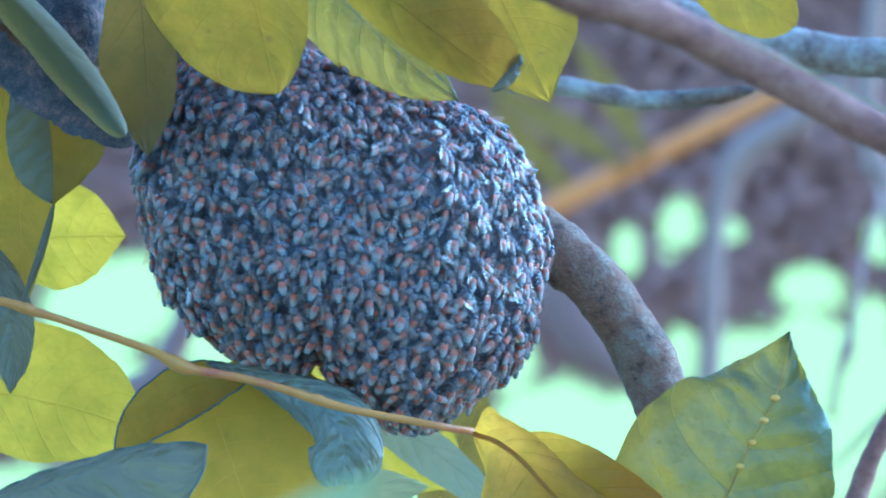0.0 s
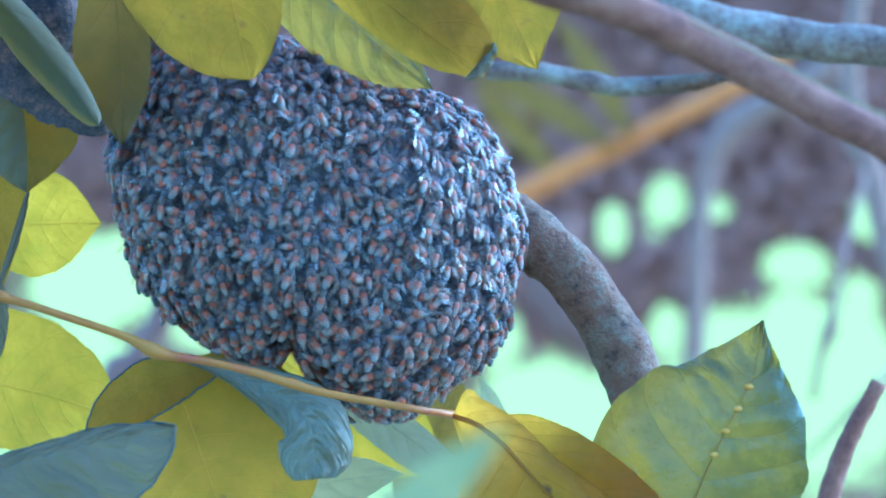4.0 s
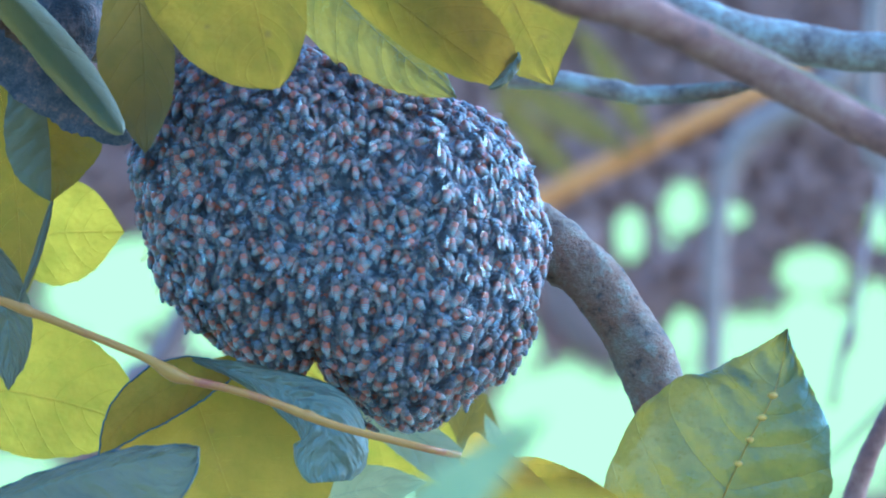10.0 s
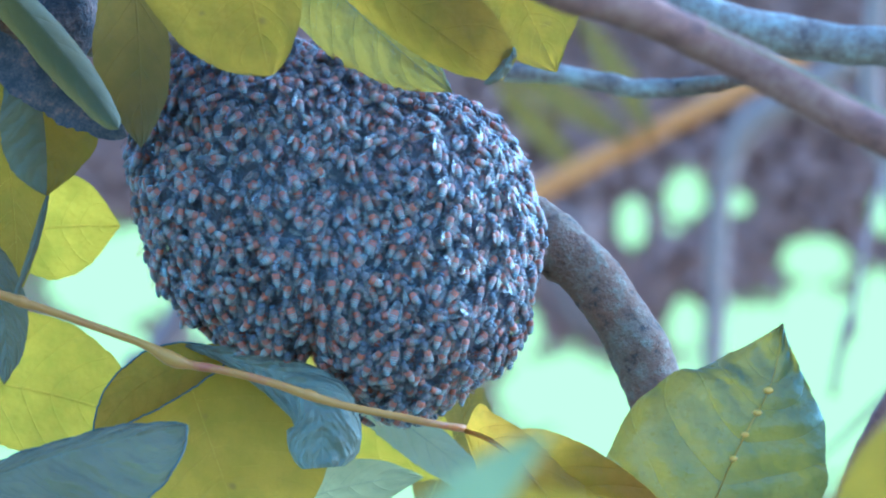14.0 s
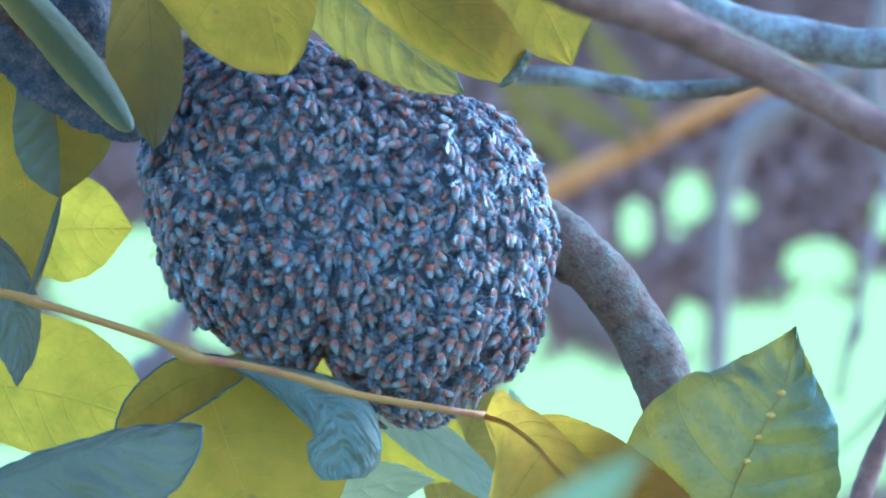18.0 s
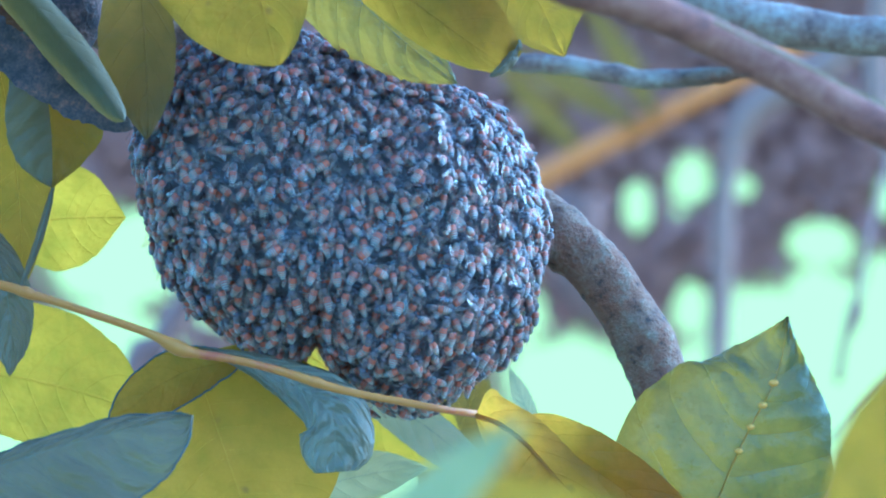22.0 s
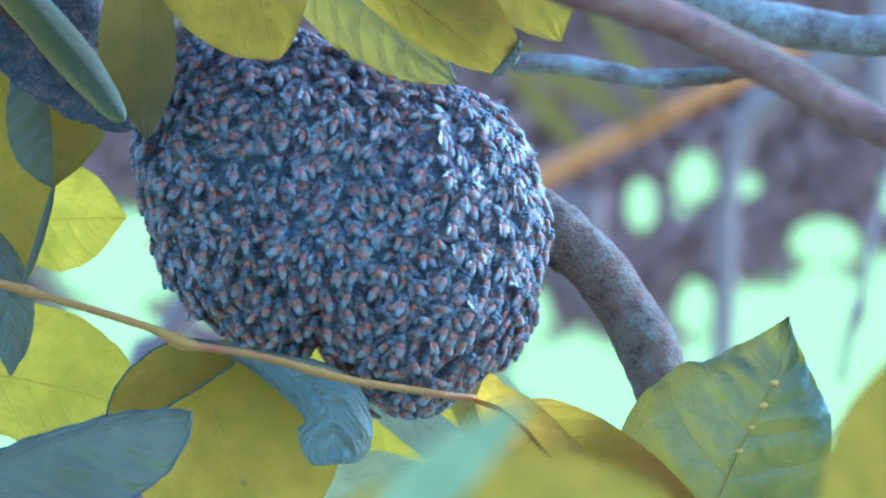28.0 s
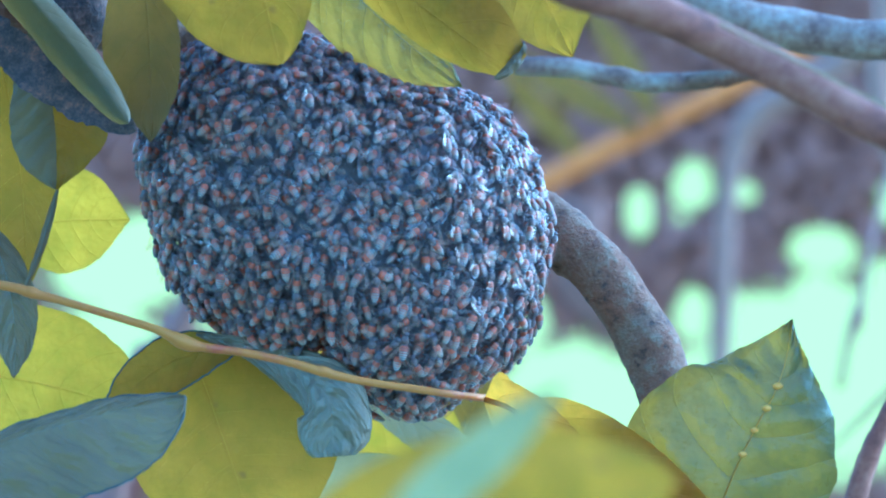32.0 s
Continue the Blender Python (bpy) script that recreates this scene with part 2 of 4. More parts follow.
LEAF_PALE = leaf_material("leaf_pale_blue_green", (0.38, 0.28, 0.175), (0.64, 0.48, 0.19), 0.5, gloss=0.4, veins=0.4)
LEAF_MINT = leaf_material("leaf_mint", (0.25, 0.2, 0.095), (0.46, 0.37, 0.115), 0.5, gloss=0.4, veins=0.4)
LEAF_SHEEN = leaf_material("leaf_blue_sheen", (0.36, 0.25, 0.155), (0.3, 0.24, 0.05), 0.12, gloss=0.45, veins=0.5, quilt=1.0, pucker=2.0, crease=20.0)
LEAF_SLICK = leaf_material("leaf_slick_olive", (0.2, 0.14, 0.045), (0.62, 0.36, 0.03), 0.45, gloss=0.22, veins=0.5, quilt=0.8, pucker=4.0, shine=0.9, crease=1.5)
LEAF_DRY = rough_material("leaf_dry_purple", [(0.42, (0.085, 0.053, 0.05)), (0.53, (0.17, 0.1, 0.082)), (0.6, (0.32, 0.135, 0.085)), (0.7, (0.38, 0.24, 0.17))], 210.0, 0.85, 1.0, 0.004)
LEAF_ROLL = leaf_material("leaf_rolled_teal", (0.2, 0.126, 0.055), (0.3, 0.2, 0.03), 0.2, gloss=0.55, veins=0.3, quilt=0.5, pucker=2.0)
# Darker olive copy of LEAF_ROLL: shade on the rolled leaf's lower half, as colour.
LEAF_SHADE = leaf_material("leaf_rolled_shade", (0.145, 0.1, 0.034), (0.35, 0.2, 0.025), 0.3, gloss=0.5, veins=0.3, quilt=0.5, pucker=2.0)
GALL = rough_material("gall_orange", [(0.3, (0.62, 0.24, 0.015)), (0.7, (0.75, 0.34, 0.03))], 300.0, 0.5, 0.5)
RIM_DARK = rough_material("leaf_rim_dark", [(0.3, (0.05, 0.045, 0.04)), (0.7, (0.11, 0.095, 0.075))], 300.0, 0.6, 0.4)
VEIN = leaf_material("leaf_vein", (0.18, 0.14, 0.015), (0.95, 0.52, 0.03), 0.74, veins=0.0, spots=0.0)
VEIN_ORANGE = leaf_material("leaf_vein_orange", (0.42, 0.2, 0.02), (0.85, 0.4, 0.02), 0.55, veins=0.0, spots=0.0)
VEIN_GREY = rough_material("leaf_vein_grey", [(0.3, (0.15, 0.12, 0.08)), (0.7, (0.22, 0.18, 0.12))], 200.0, 0.5, 0.3)
BARK = bark_material("bark_grey_brown", (0.06, 0.028, 0.018), (0.26, 0.1, 0.045), (0.4, 0.25, 0.15))
BARK_DARK = rough_material("bark_dark", [(0.44, (0.05, 0.028, 0.024)), (0.53, (0.125, 0.062, 0.046)), (0.62, (0.26, 0.13, 0.088))], 120.0, 0.9, 1.0, 0.003)
BARK_MAUVE = rough_material("bark_mauve", [(0.38, (0.135, 0.039, 0.021)), (0.5, (0.25, 0.08, 0.043)), (0.62, (0.36, 0.135, 0.074))], 70.0, 0.85, 0.8, 0.0015)
BARK_PALE = rough_material("bark_pale", [(0.38, (0.13, 0.054, 0.033)), (0.5, (0.29, 0.15, 0.095)), (0.64, (0.5, 0.33, 0.23))], 60.0, 0.7, 0.8, 0.0015)
TWIG_SKIN = rough_material("twig_orange", [(0.38, (0.4, 0.075, 0.035)), (0.48, (0.5, 0.165, 0.014)), (0.7, (0.54, 0.215, 0.015))], 22.0, 0.55, 0.4, 0.0005)
VINE_SKIN = rough_material("vine_yellow_green", [(0.3, (0.27, 0.15, 0.045)), (0.7, (0.36, 0.21, 0.07))], 60.0, 0.6, 0.4)
CANE_SKIN = rough_material("cane_orange", [(0.3, (0.64, 0.155, 0.014)), (0.7, (0.74, 0.215, 0.022))], 12.0, 0.6, 0.5)
FAR_POLE = rough_material("far_bark", [(0.3, (0.31, 0.135, 0.083)), (0.7, (0.39, 0.185, 0.115))], 8.0, 0.8, 0.5)
FAR_BROWN = rough_material("far_brown", [(0.3, (0.22, 0.085, 0.055)), (0.7, (0.3, 0.125, 0.082))], 5.0, 0.8, 0.4)
FAR_LEAF = rough_material("far_foliage", [(0.3, (0.31, 0.112, 0.07)), (0.55, (0.36, 0.137, 0.086)), (0.75, (0.41, 0.165, 0.105))], 1.1, 0.85, 0.3, vary="island")
CORE = rough_material("comb_wax_dark", [(0.3, (0.2, 0.15, 0.17)), (0.7, (0.32, 0.24, 0.25))], 300.0, 0.7, 0.8, 0.0008)
GROUND = rough_material("ground_soil_grass", [(0.3, (0.16, 0.16, 0.08)), (0.5, (0.24, 0.23, 0.12)), (0.75, (0.34, 0.3, 0.19))], 1.5, 0.95, 0.8, 0.02)
SKY_GLOW = glow_material("sky_glow_sheet", (1.17, 1.0, 0.295), 0.205)

BEE = {}
for key in ("thing", "stuff"):
    BEE[key] = [
        body_material("bee_dark_" + key, (0.125, 0.078, 0.084), (0.2, 0.125, 0.125), 0.45, key, 0.2),
        body_material("bee_orange_" + key, (0.56, 0.125, 0.042), (0.36, 0.085, 0.035), 0.4, key, 0.2, 1.0),
        body_material("bee_pale_" + key, (0.66, 0.48, 0.36), (0.4, 0.28, 0.21), 0.6, key, 0.6),
        body_material("bee_thorax_" + key, (0.17, 0.1, 0.09), (0.26, 0.155, 0.125), 0.75, key, 0.4),
        wing_material("bee_wing_" + key),
    ]


# ---- helpers for shapes ----
def spot(a, b, d):
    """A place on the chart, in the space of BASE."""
    return Vector(((a - 784) / FAR * d, (441 - b) / FAR * d, -d))


def part(name, bm, mat, parent, label=""):
    """One mesh object under a thing or a part."""
    me = bpy.data.meshes.new(name)
    bm.to_mesh(me)
    bm.free()
    for f in me.polygons:
        f.use_smooth = True
    for m in (mat if isinstance(mat, (list, tuple)) else (mat,)):
        me.materials.append(m)
    ob = new(name, me)
    ob.parent = parent
    return tagged(ob, label)


def curve_points(points, n):
    """n + 1 places on a smooth line through the points (any number of values each)."""
    p = np.array(points, float)
    p = np.vstack([2 * p[0] - p[1], p, 2 * p[-1] - p[-2]])
    out = []
    m = len(p) - 3
    for i in range(n + 1):
        x = min(i / n * m, m - 1e-6)
        k, f = int(x), x - int(x)
        a, b, c, d = p[k:k + 4]
        out.append(0.5 * (2 * b + (c - a) * f + (2 * a - 5 * b + 4 * c - d) * f * f + (3 * b - a - 3 * c + d) * f ** 3))
    return out


def tube(bm, line, radii, sides=10, rough=0.0, seed=0.0, caps=True):
    """A tube round a line of Vectors, with an uneven skin."""
    rings, up = [], Vector((0, 0, 1))
    for i, c in enumerate(line):
        tan = (line[min(i + 1, len(line) - 1)] - line[max(i - 1, 0)]).normalized()
        if abs(tan.dot(up)) > 0.95:
            up = Vector((0, 1, 0))
        x = tan.cross(up).normalized()
        y = x.cross(tan)
        up = y
        ring = []
        for k in range(sides):
            a = 2 * math.pi * k / sides
            dirn = x * math.cos(a) + y * math.sin(a)
            r = radii[i]
            if rough:
                q = (c + dirn * r) * (0.5 / max(r, 1e-4)) + Vector((seed, seed, 0))
                r *= 1 + rough * noise.noise(q) + 0.4 * rough * noise.noise(q * 4.1) + 0.22 * rough * noise.noise(q * 11.3)
            ring.append(bm.verts.new(c + dirn * r))
        rings.append(ring)
    for p, q in zip(rings, rings[1:]):
        for k in range(sides):
            bm.faces.new((p[k], p[(k + 1) % sides], q[(k + 1) % sides], q[k]))
    if caps:
        for ring in (list(reversed(rings[0])), rings[-1]):
            bm.faces.new(ring)


def limb(name, rows, mat, label, category, n=48, sides=14, rough=0.16, kids=(), seed=0.0):
    """A branch through chart places (a, b, d, radius on the chart); kids: knots, tips and joints (rows, name, material, label)."""
    first = spot(*rows[0][:3])
    thing = new(name)
    thing.matrix_world = BASE @ Matrix.Translation(first)
    for k, (rr, nm, skin_mat, note) in enumerate([(rows, "wood", mat, ""), *kids]):
        pts = curve_points(rr, n if not k else max(6, n // 3))
        bm = bmesh.new()
        tube(bm, [spot(*p[:3]) - first for p in pts], [p[3] / FAR * p[2] for p in pts], sides, rough, seed + k)
        part(nm, bm, skin_mat, thing, note)
    PIVOT[thing.name] = first
    return tagged(thing, label, category)


def leaf(name, base, tip, bend, wl, wr, mat, label, fold=(0, 0), curl=(0, 0), peak=0.45, blunt=0.0, tilt=0.0, vein=None, ripple=0.0, stalk=None, group="", nv=8, peak_l=None, thick=0.42, via=None, mat_l=None, mat_r=None, side_vein=None, ragged=0.0, pleat=0.25, rim=None, galls=(), prof=None):
    """A leaf from its base to its tip on the chart. bend: shift of the midrib's middle (a, b, d); wl, wr: half widths on the chart to the left and
    right of the way from base to tip; fold and curl: degrees towards the viewer, at the midrib and added up to the rim; tilt: turn about the midrib;
    prof: rows of (share of the length, wl, wr) for an outline of its own; pleat: how far the blade swells between its side veins; rim: a dark dried edge; galls: places of small swellings along the midrib."""
    b0 = spot(*base)
    mid = ((base[0] + tip[0]) / 2 + bend[0], (base[1] + tip[1]) / 2 + bend[1], (base[2] + tip[2]) / 2 + bend[2])
    p0, p1, p2 = b0, spot(*mid), spot(*tip)
    c1 = p1 * 2 - (p0 + p2) / 2
    way = [Vector(p) for p in curve_points([b0] + [spot(*v) for v in via] + [p2], 200)] if via else None
    line = (lambda t: way[int(round(t * 200))]) if via else (lambda t: p0 * (1 - t) ** 2 + c1 * 2 * t * (1 - t) + p2 * t * t)
    nt, ns = (90 if pleat > 2 else 48), 9
    unit = base[2] / FAR
    shape = {}
    rng = random.Random(name + label + str(base))
    ph = rng.random() * 50

    def width(t, pk):
        x = t ** (math.log(0.5) / math.log(pk))
        w = math.sin(math.pi * min(1, x)) ** (0.75 - 0.25 * blunt)
        if not blunt:
            w *= 1 - 0.35 * max(0, (t - 0.8) / 0.2) ** 1.5
        return max(w, 0.012)
    edge = np.array(curve_points(prof, 120)) if prof else None
    rows = []
    for i in range(nt + 1):
        t = i / nt
        t = t + 0.02 * math.sin(2 * math.pi * t)
        c = line(t)
        tan = (line(min(1, t + 0.01)) - line(max(0, t - 0.01))).normalized()
        n0 = (Vector((0, 0, 1)) - tan * tan.z).normalized()
        n0 = Matrix.Rotation(radians(tilt), 3, tan) @ n0
        right = tan.cross(n0).normalized()
        row = {0: c}
        for side, w, f, cu, pk in ((-1, wl, fold[0], curl[0], peak_l or peak), (1, wr, fold[1], curl[1], peak)):
            q = c.copy()
            if prof:
                pw = max(1.5, np.interp(t, edge[:, 0], edge[:, 1 if side < 0 else 2]))
            else:
                pw = w * width(t, pk)
            ww = pw * unit * (1 + 0.05 * noise.noise(Vector((t * 7 + ph, side * 3.1, 0))))
            ww += unit * 2.2 * (noise.noise(Vector((t * 26 + ph, side * 7.7, 3))) + 0.6 * noise.noise(Vector((t * 61 + ph, side * 9.1, 5))))
            ww *= 1 + ragged * noise.noise(Vector((t * 34 + ph, side * 5.3, 2))) + 0.7 * ragged * noise.noise(Vector((t * 90 + ph, side * 5.3, 4)))
            for j in range(1, ns + 1):
                s = j / ns
                al = radians(f + cu * s * s)
                q = q + (right * side * math.cos(al) + n0 * math.sin(al)) * (ww / ns)
                lift = ripple * unit * s * math.sin(t * 21 + ph + side) + 0.03 * w * unit * noise.noise(Vector((t * 5 + ph, s * 2 * side, 1)))
                cell = ((t - 0.2 * s ** 1.3 + 0.012 * math.sin(9 * s + ph) - 0.014 * side) * nv / 0.92) % 1.0
                lift += pleat * unit * math.sin(math.pi * cell) ** 0.7 * min(1.0, 5 * s) * (1.15 - 0.35 * s) * (1 + 0.5 * noise.noise(Vector((t * 9 + ph, s * 3 * side, 7))))
                row[side * j] = q + n0 * lift
        rows.append((t, row))
    bm = bmesh.new()
    uvl = bm.loops.layers.uv.new("UVMap")
    grid, coord = [], {}
    for t, row in rows:
        vs = []
        for j in range(-ns, ns + 1):
            vtx = bm.verts.new(row[j] - b0)
            coord[vtx] = (0.5 + 0.5 * j / ns, t)
            vs.append(vtx)
        grid.append(vs)
    for p, q in zip(grid, grid[1:]):
        for j in range(2 * ns):
            f = bm.faces.new((p[j], p[j + 1], q[j + 1], q[j]))
            f.material_index = 0 if j >= ns else 1
            for lp in f.loops:
                lp[uvl].uv = coord[lp.vert]
    thing = new(name)
    thing.matrix_world = BASE @ Matrix.Translation(b0)
    part("blade", bm, [mat_r or mat, mat_l or mat], thing)
    vm = vein or VEIN
    bm = bmesh.new()
    ml = [row[0] - b0 for t, row in rows]
    tube(bm, ml, [unit * 1.7 * thick * (1 - 0.8 * i / nt) for i in range(nt + 1)], 6)
    midrib = part("midrib", bm, vm, thing)
    for k in range(1, nv):
        for side in (-1, 1):
            t0 = (k + 0.25 * side * 0.5) / nv * 0.92
            vl = []
            for s in range(0, 8):
                sj = s / 8 * 0.92
                x = min(nt - 0.001, (t0 + 0.2 * sj ** 1.3) * nt)
                i, fx = int(x), x - int(x)
                jj = side * sj * ns
                lo = int(math.floor(jj))
                fr = jj - lo
                r, q = rows[i][1], rows[i + 1][1]
                hi = min(ns, lo + 1)
                vl.append((r[lo] * (1 - fr) + r[hi] * fr) * (1 - fx) + (q[lo] * (1 - fr) + q[hi] * fr) * fx - b0)
            bm = bmesh.new()
            tube(bm, vl, [unit * 0.5 * min(thick, 0.6) * (1 - 0.7 * s / 8) for s in range(8)], 4, caps=False)
            part("side_vein", bm, side_vein or vm, midrib)
    if rim:
        bm = bmesh.new()
        tube(bm, [row[-ns] - b0 for t, row in rows] + [row[ns] - b0 for t, row in reversed(rows)], [unit * 1.8] * (2 * len(rows)), 5)
        part("dried_edge", bm, rim, thing, "dark dried edge")
    for g in galls:
        bm = bmesh.new()
        bmesh.ops.create_icosphere(bm, subdivisions=2, radius=unit * rng.uniform(5, 8), matrix=Matrix.Translation(rows[int(g * nt)][1][0] - b0 + Vector((0, 0, unit * 2))) @ Matrix.Diagonal((1.3, 0.9, 0.6, 1)))
        part("gall", bm, GALL, midrib, "small orange swelling on the midrib")
    if stalk:
        bm = bmesh.new()
        e = spot(*stalk)
        st = [Vector((0, 0, 0)).lerp(e - b0, k / 6) + Vector((0, 0, -0.002 * math.sin(math.pi * k / 6))) for k in range(7)]
        tube(bm, st, [unit * 4.5] * 7, 7)
        part("petiole", bm, vm, thing)
    PIVOT[thing.name] = b0
    return tagged(thing, label, "leaf", group)


PIVOT = {}


# ---- ground and distance ----
def ground_sheet():
    bm = bmesh.new()
    n = 40
    vs = [[bm.verts.new((math.copysign(abs(i / n * 2 - 1) ** 3 * 1500, i - n / 2), math.copysign(abs(j / n * 2 - 1) ** 3 * 1500, j - n / 2), 0.04 * noise.noise(Vector((i * 0.7, j * 0.7, 0))))) for j in range(n + 1)] for i in range(n + 1)]
    for i in range(n):
        for j in range(n):
            bm.faces.new((vs[i][j], vs[i + 1][j], vs[i + 1][j + 1], vs[i][j + 1]))
    g = part("ground", bm, GROUND, None)
    return tagged(g, "ground of dry soil and short grass", "ground", kind="structure")


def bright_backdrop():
    """A curved sheet that emits light, for the bright hazy sky behind the thicket."""
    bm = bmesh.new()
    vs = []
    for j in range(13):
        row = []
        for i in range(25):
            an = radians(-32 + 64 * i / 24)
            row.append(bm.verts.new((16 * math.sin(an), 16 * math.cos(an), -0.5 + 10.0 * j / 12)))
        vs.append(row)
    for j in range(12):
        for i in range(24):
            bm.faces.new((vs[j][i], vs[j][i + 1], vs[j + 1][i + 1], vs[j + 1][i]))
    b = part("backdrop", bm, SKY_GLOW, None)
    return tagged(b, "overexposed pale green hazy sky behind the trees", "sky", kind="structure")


# gaps in the far thicket: middle a, b and half sizes on the chart
GAPS = [
    (1110, 444, 24, 40), (1203, 398, 34, 42), (1298, 412, 20, 23), (1432, 510, 56, 38), (1560, 425, 26, 42),
    (1548, 575, 34, 46), (1205, 625, 30, 44), (1330, 640, 70, 55), (1430, 600, 60, 45), (1120, 770, 90, 70),
    (985, 745, 105, 65), (905, 640, 42, 50), (1400, 760, 230, 120), (190, 545, 110, 75), (240, 490, 60, 40),
    (385, 605, 55, 55), (160, 700, 110, 80), (20, 870, 60, 40), (700, 880, 240, 90), (1000, 900, 240, 90), (560, 700, 90, 60), (1500, 690, 110, 110), (1180, 455, 18, 8),
]


def open_sky(a, b):
    best = 9.0
    for x, y, p, q in GAPS:
        best = min(best, math.hypot((a - x) / p, (b - y) / q))
    return best


def far_thicket():
    """A wall of dim leaves, open where the distance shines through."""
    rng = random.Random(5)
    verts, faces = [], []
    for lay, d in ((0, 5.7), (1, 5.85)):
        step = 13
        for a in range(-500, 2100, step):
            for b in range(-420, 1100, step):
                x, y = a + rng.uniform(-7, 7), b + rng.uniform(-7, 7)
                edge = open_sky(x, y)
                if edge < 1.06 + 0.1 * noise.noise(Vector((x / 40, y / 40, lay))):
                    continue
                if b > 780 and rng.random() < 0.5:
                    continue
                c = spot(x, y, d + rng.uniform(-0.06, 0.06))
                an, le, wi = rng.uniform(0, 6.28), rng.uniform(9, 15) / FAR * d, rng.uniform(6, 9) / FAR * d
                k = 0.75 if edge < 1.5 else 1.7
                le, wi = le * k, wi * k
                u = Vector((math.cos(an), math.sin(an), rng.uniform(-0.5, 0.5)))
                v = Vector((-math.sin(an), math.cos(an), rng.uniform(-0.5, 0.5)))
                k = len(verts)
                for s, w in ((-1, 0), (-0.3, 0.9), (0.4, 0.8), (1, 0), (0.4, -0.8), (-0.3, -0.9)):
                    verts.append(c + u * le * s + v * wi * w)
                faces.append((k, k + 1, k + 2, k + 3, k + 4, k + 5))
    me = bpy.data.meshes.new("far_thicket")
    me.from_pydata([BASE @ v for v in verts], [], faces)
    me.materials.append(FAR_LEAF)
    return tagged(new("far_thicket", me), "dense dim purple-brown foliage far behind the branch", "foliage", kind="stuff")


ground_sheet()
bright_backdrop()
far_thicket()

# ---- far stems, out of focus ----
limb("cane", [(560, 4850, 4.2, 30), (560, 2600, 4.2, 27), (562, 1300, 4.2, 24), (600, 800, 4.2, 22), (690, 560, 4.2, 21), (800, 462, 4.2, 21), (930, 392, 4.2, 21), (1060, 325, 4.2, 21), (1200, 255, 4.2, 19), (1330, 190, 4.2, 17), (1420, 140, 4.2, 16)], CANE_SKIN, "blurred orange-brown cane bending over behind the branches", "cane", n=90, rough=0.05)
limb("sapling", [(1500, 150, 5.0, 24), (1420, 205, 5.0, 27), (1315, 268, 5.0, 27), (1278, 350, 5.0, 19), (1262, 480, 5.0, 18), (1258, 640, 5.0, 19), (1245, 800, 5.0, 22), (1220, 1000, 5.0, 24), (1150, 2600, 5.0, 36), (1100, 4350, 5.0, 44)], FAR_POLE, "blurred grey sapling stem bending over", "sapling", rough=0.06)
limb("sapling", [(1560, -80, 3.2, 17), (1545, 60, 3.2, 18), (1535, 190, 3.2, 19), (1550, 300, 3.2, 22), (1590, 420, 3.2, 24), (1800, 1500, 3.2, 30), (1900, 5600, 3.2, 40)], FAR_POLE, "blurred pale upright stem beside the branches", "sapling", rough=0.08)
limb("sapling", [(-560, 6022, 2.8, 60), (0, 2000, 2.8, 38), (210, 800, 2.8, 24), (262, 690, 2.8, 22), (315, 600, 2.8, 22), (352, 520, 2.8, 24), (420, 380, 2.8, 26)], FAR_BROWN, "blurred purple-brown stem leaning behind the colony", "sapling", rough=0.06)
limb("sapling", [(1250, 4350, 5.0, 40), (1205, 1500, 5.0, 24), (1180, 850, 5.0, 22), (1150, 700, 5.0, 22), (1050, 610, 5.0, 46), (1000, 520, 5.0, 46), (1010, 420, 5.0, 40)], FAR_BROWN, "blurred brown stump of a stem in the shade", "sapling", rough=0.1)
limb("dead_twig", [(1562, 340, 3.15, 4), (1530, 460, 3.05, 4), (1512, 560, 3.0, 5), (1500, 620, 3.0, 13), (1485, 660, 3.0, 7), (1470, 740, 3.0, 6)], FAR_POLE, "blurred dangling grey dead twig", "twig", n=18, rough=0.2)
limb("dead_twig", [(1450, 850, 2.6, 3), (1520, 780, 2.6, 5), (1600, 700, 2.6, 6), (1660, 640, 2.8, 7), (1690, 700, 3.2, 8)], FAR_POLE, "thin blurred grey-green twig", "twig", n=18, rough=0.2)

# ---- branches ----
limb("branch", [(1500, 10100, 1.40, 110), (1420, 6000, 1.40, 85), (1270, 2000, 1.40, 60), (1210, 1000, 1.40, 52), (1200, 860, 1.41, 50), (1174, 722, 1.42, 52), (1116, 590, 1.425, 52), (1037, 486, 1.43, 52), (945, 416, 1.44, 53), (850, 345, 1.445, 47), (700, 270, 1.445, 48), (480, 160, 1.44, 50), (280, 90, 1.435, 55), (120, 40, 1.43, 62), (-60, 20, 1.43, 66)], BARK, "grey-brown rough-barked branch bending over and down", "branch", n=300, sides=36, rough=0.15)
limb("branch_stub", [(60, 200, 1.405, 30), (110, 110, 1.40, 50), (130, 40, 1.40, 58), (125, -60, 1.41, 62), (120, -200, 1.42, 64)], BARK_DARK, "dark lumpy bark-covered branch stub behind the leaves", "branch", n=40, sides=24, rough=0.22)
limb("branch", [(900, -60, 1.11, 34), (1010, -12, 1.12, 35), (1150, 28, 1.13, 36), (1280, 88, 1.14, 36), (1400, 150, 1.14, 36), (1500, 205, 1.14, 35), (1640, 275, 1.14, 36)], BARK_MAUVE, "mauve-brown branch slanting across, softly out of focus", "branch", n=60, sides=16, rough=0.1, seed=3)
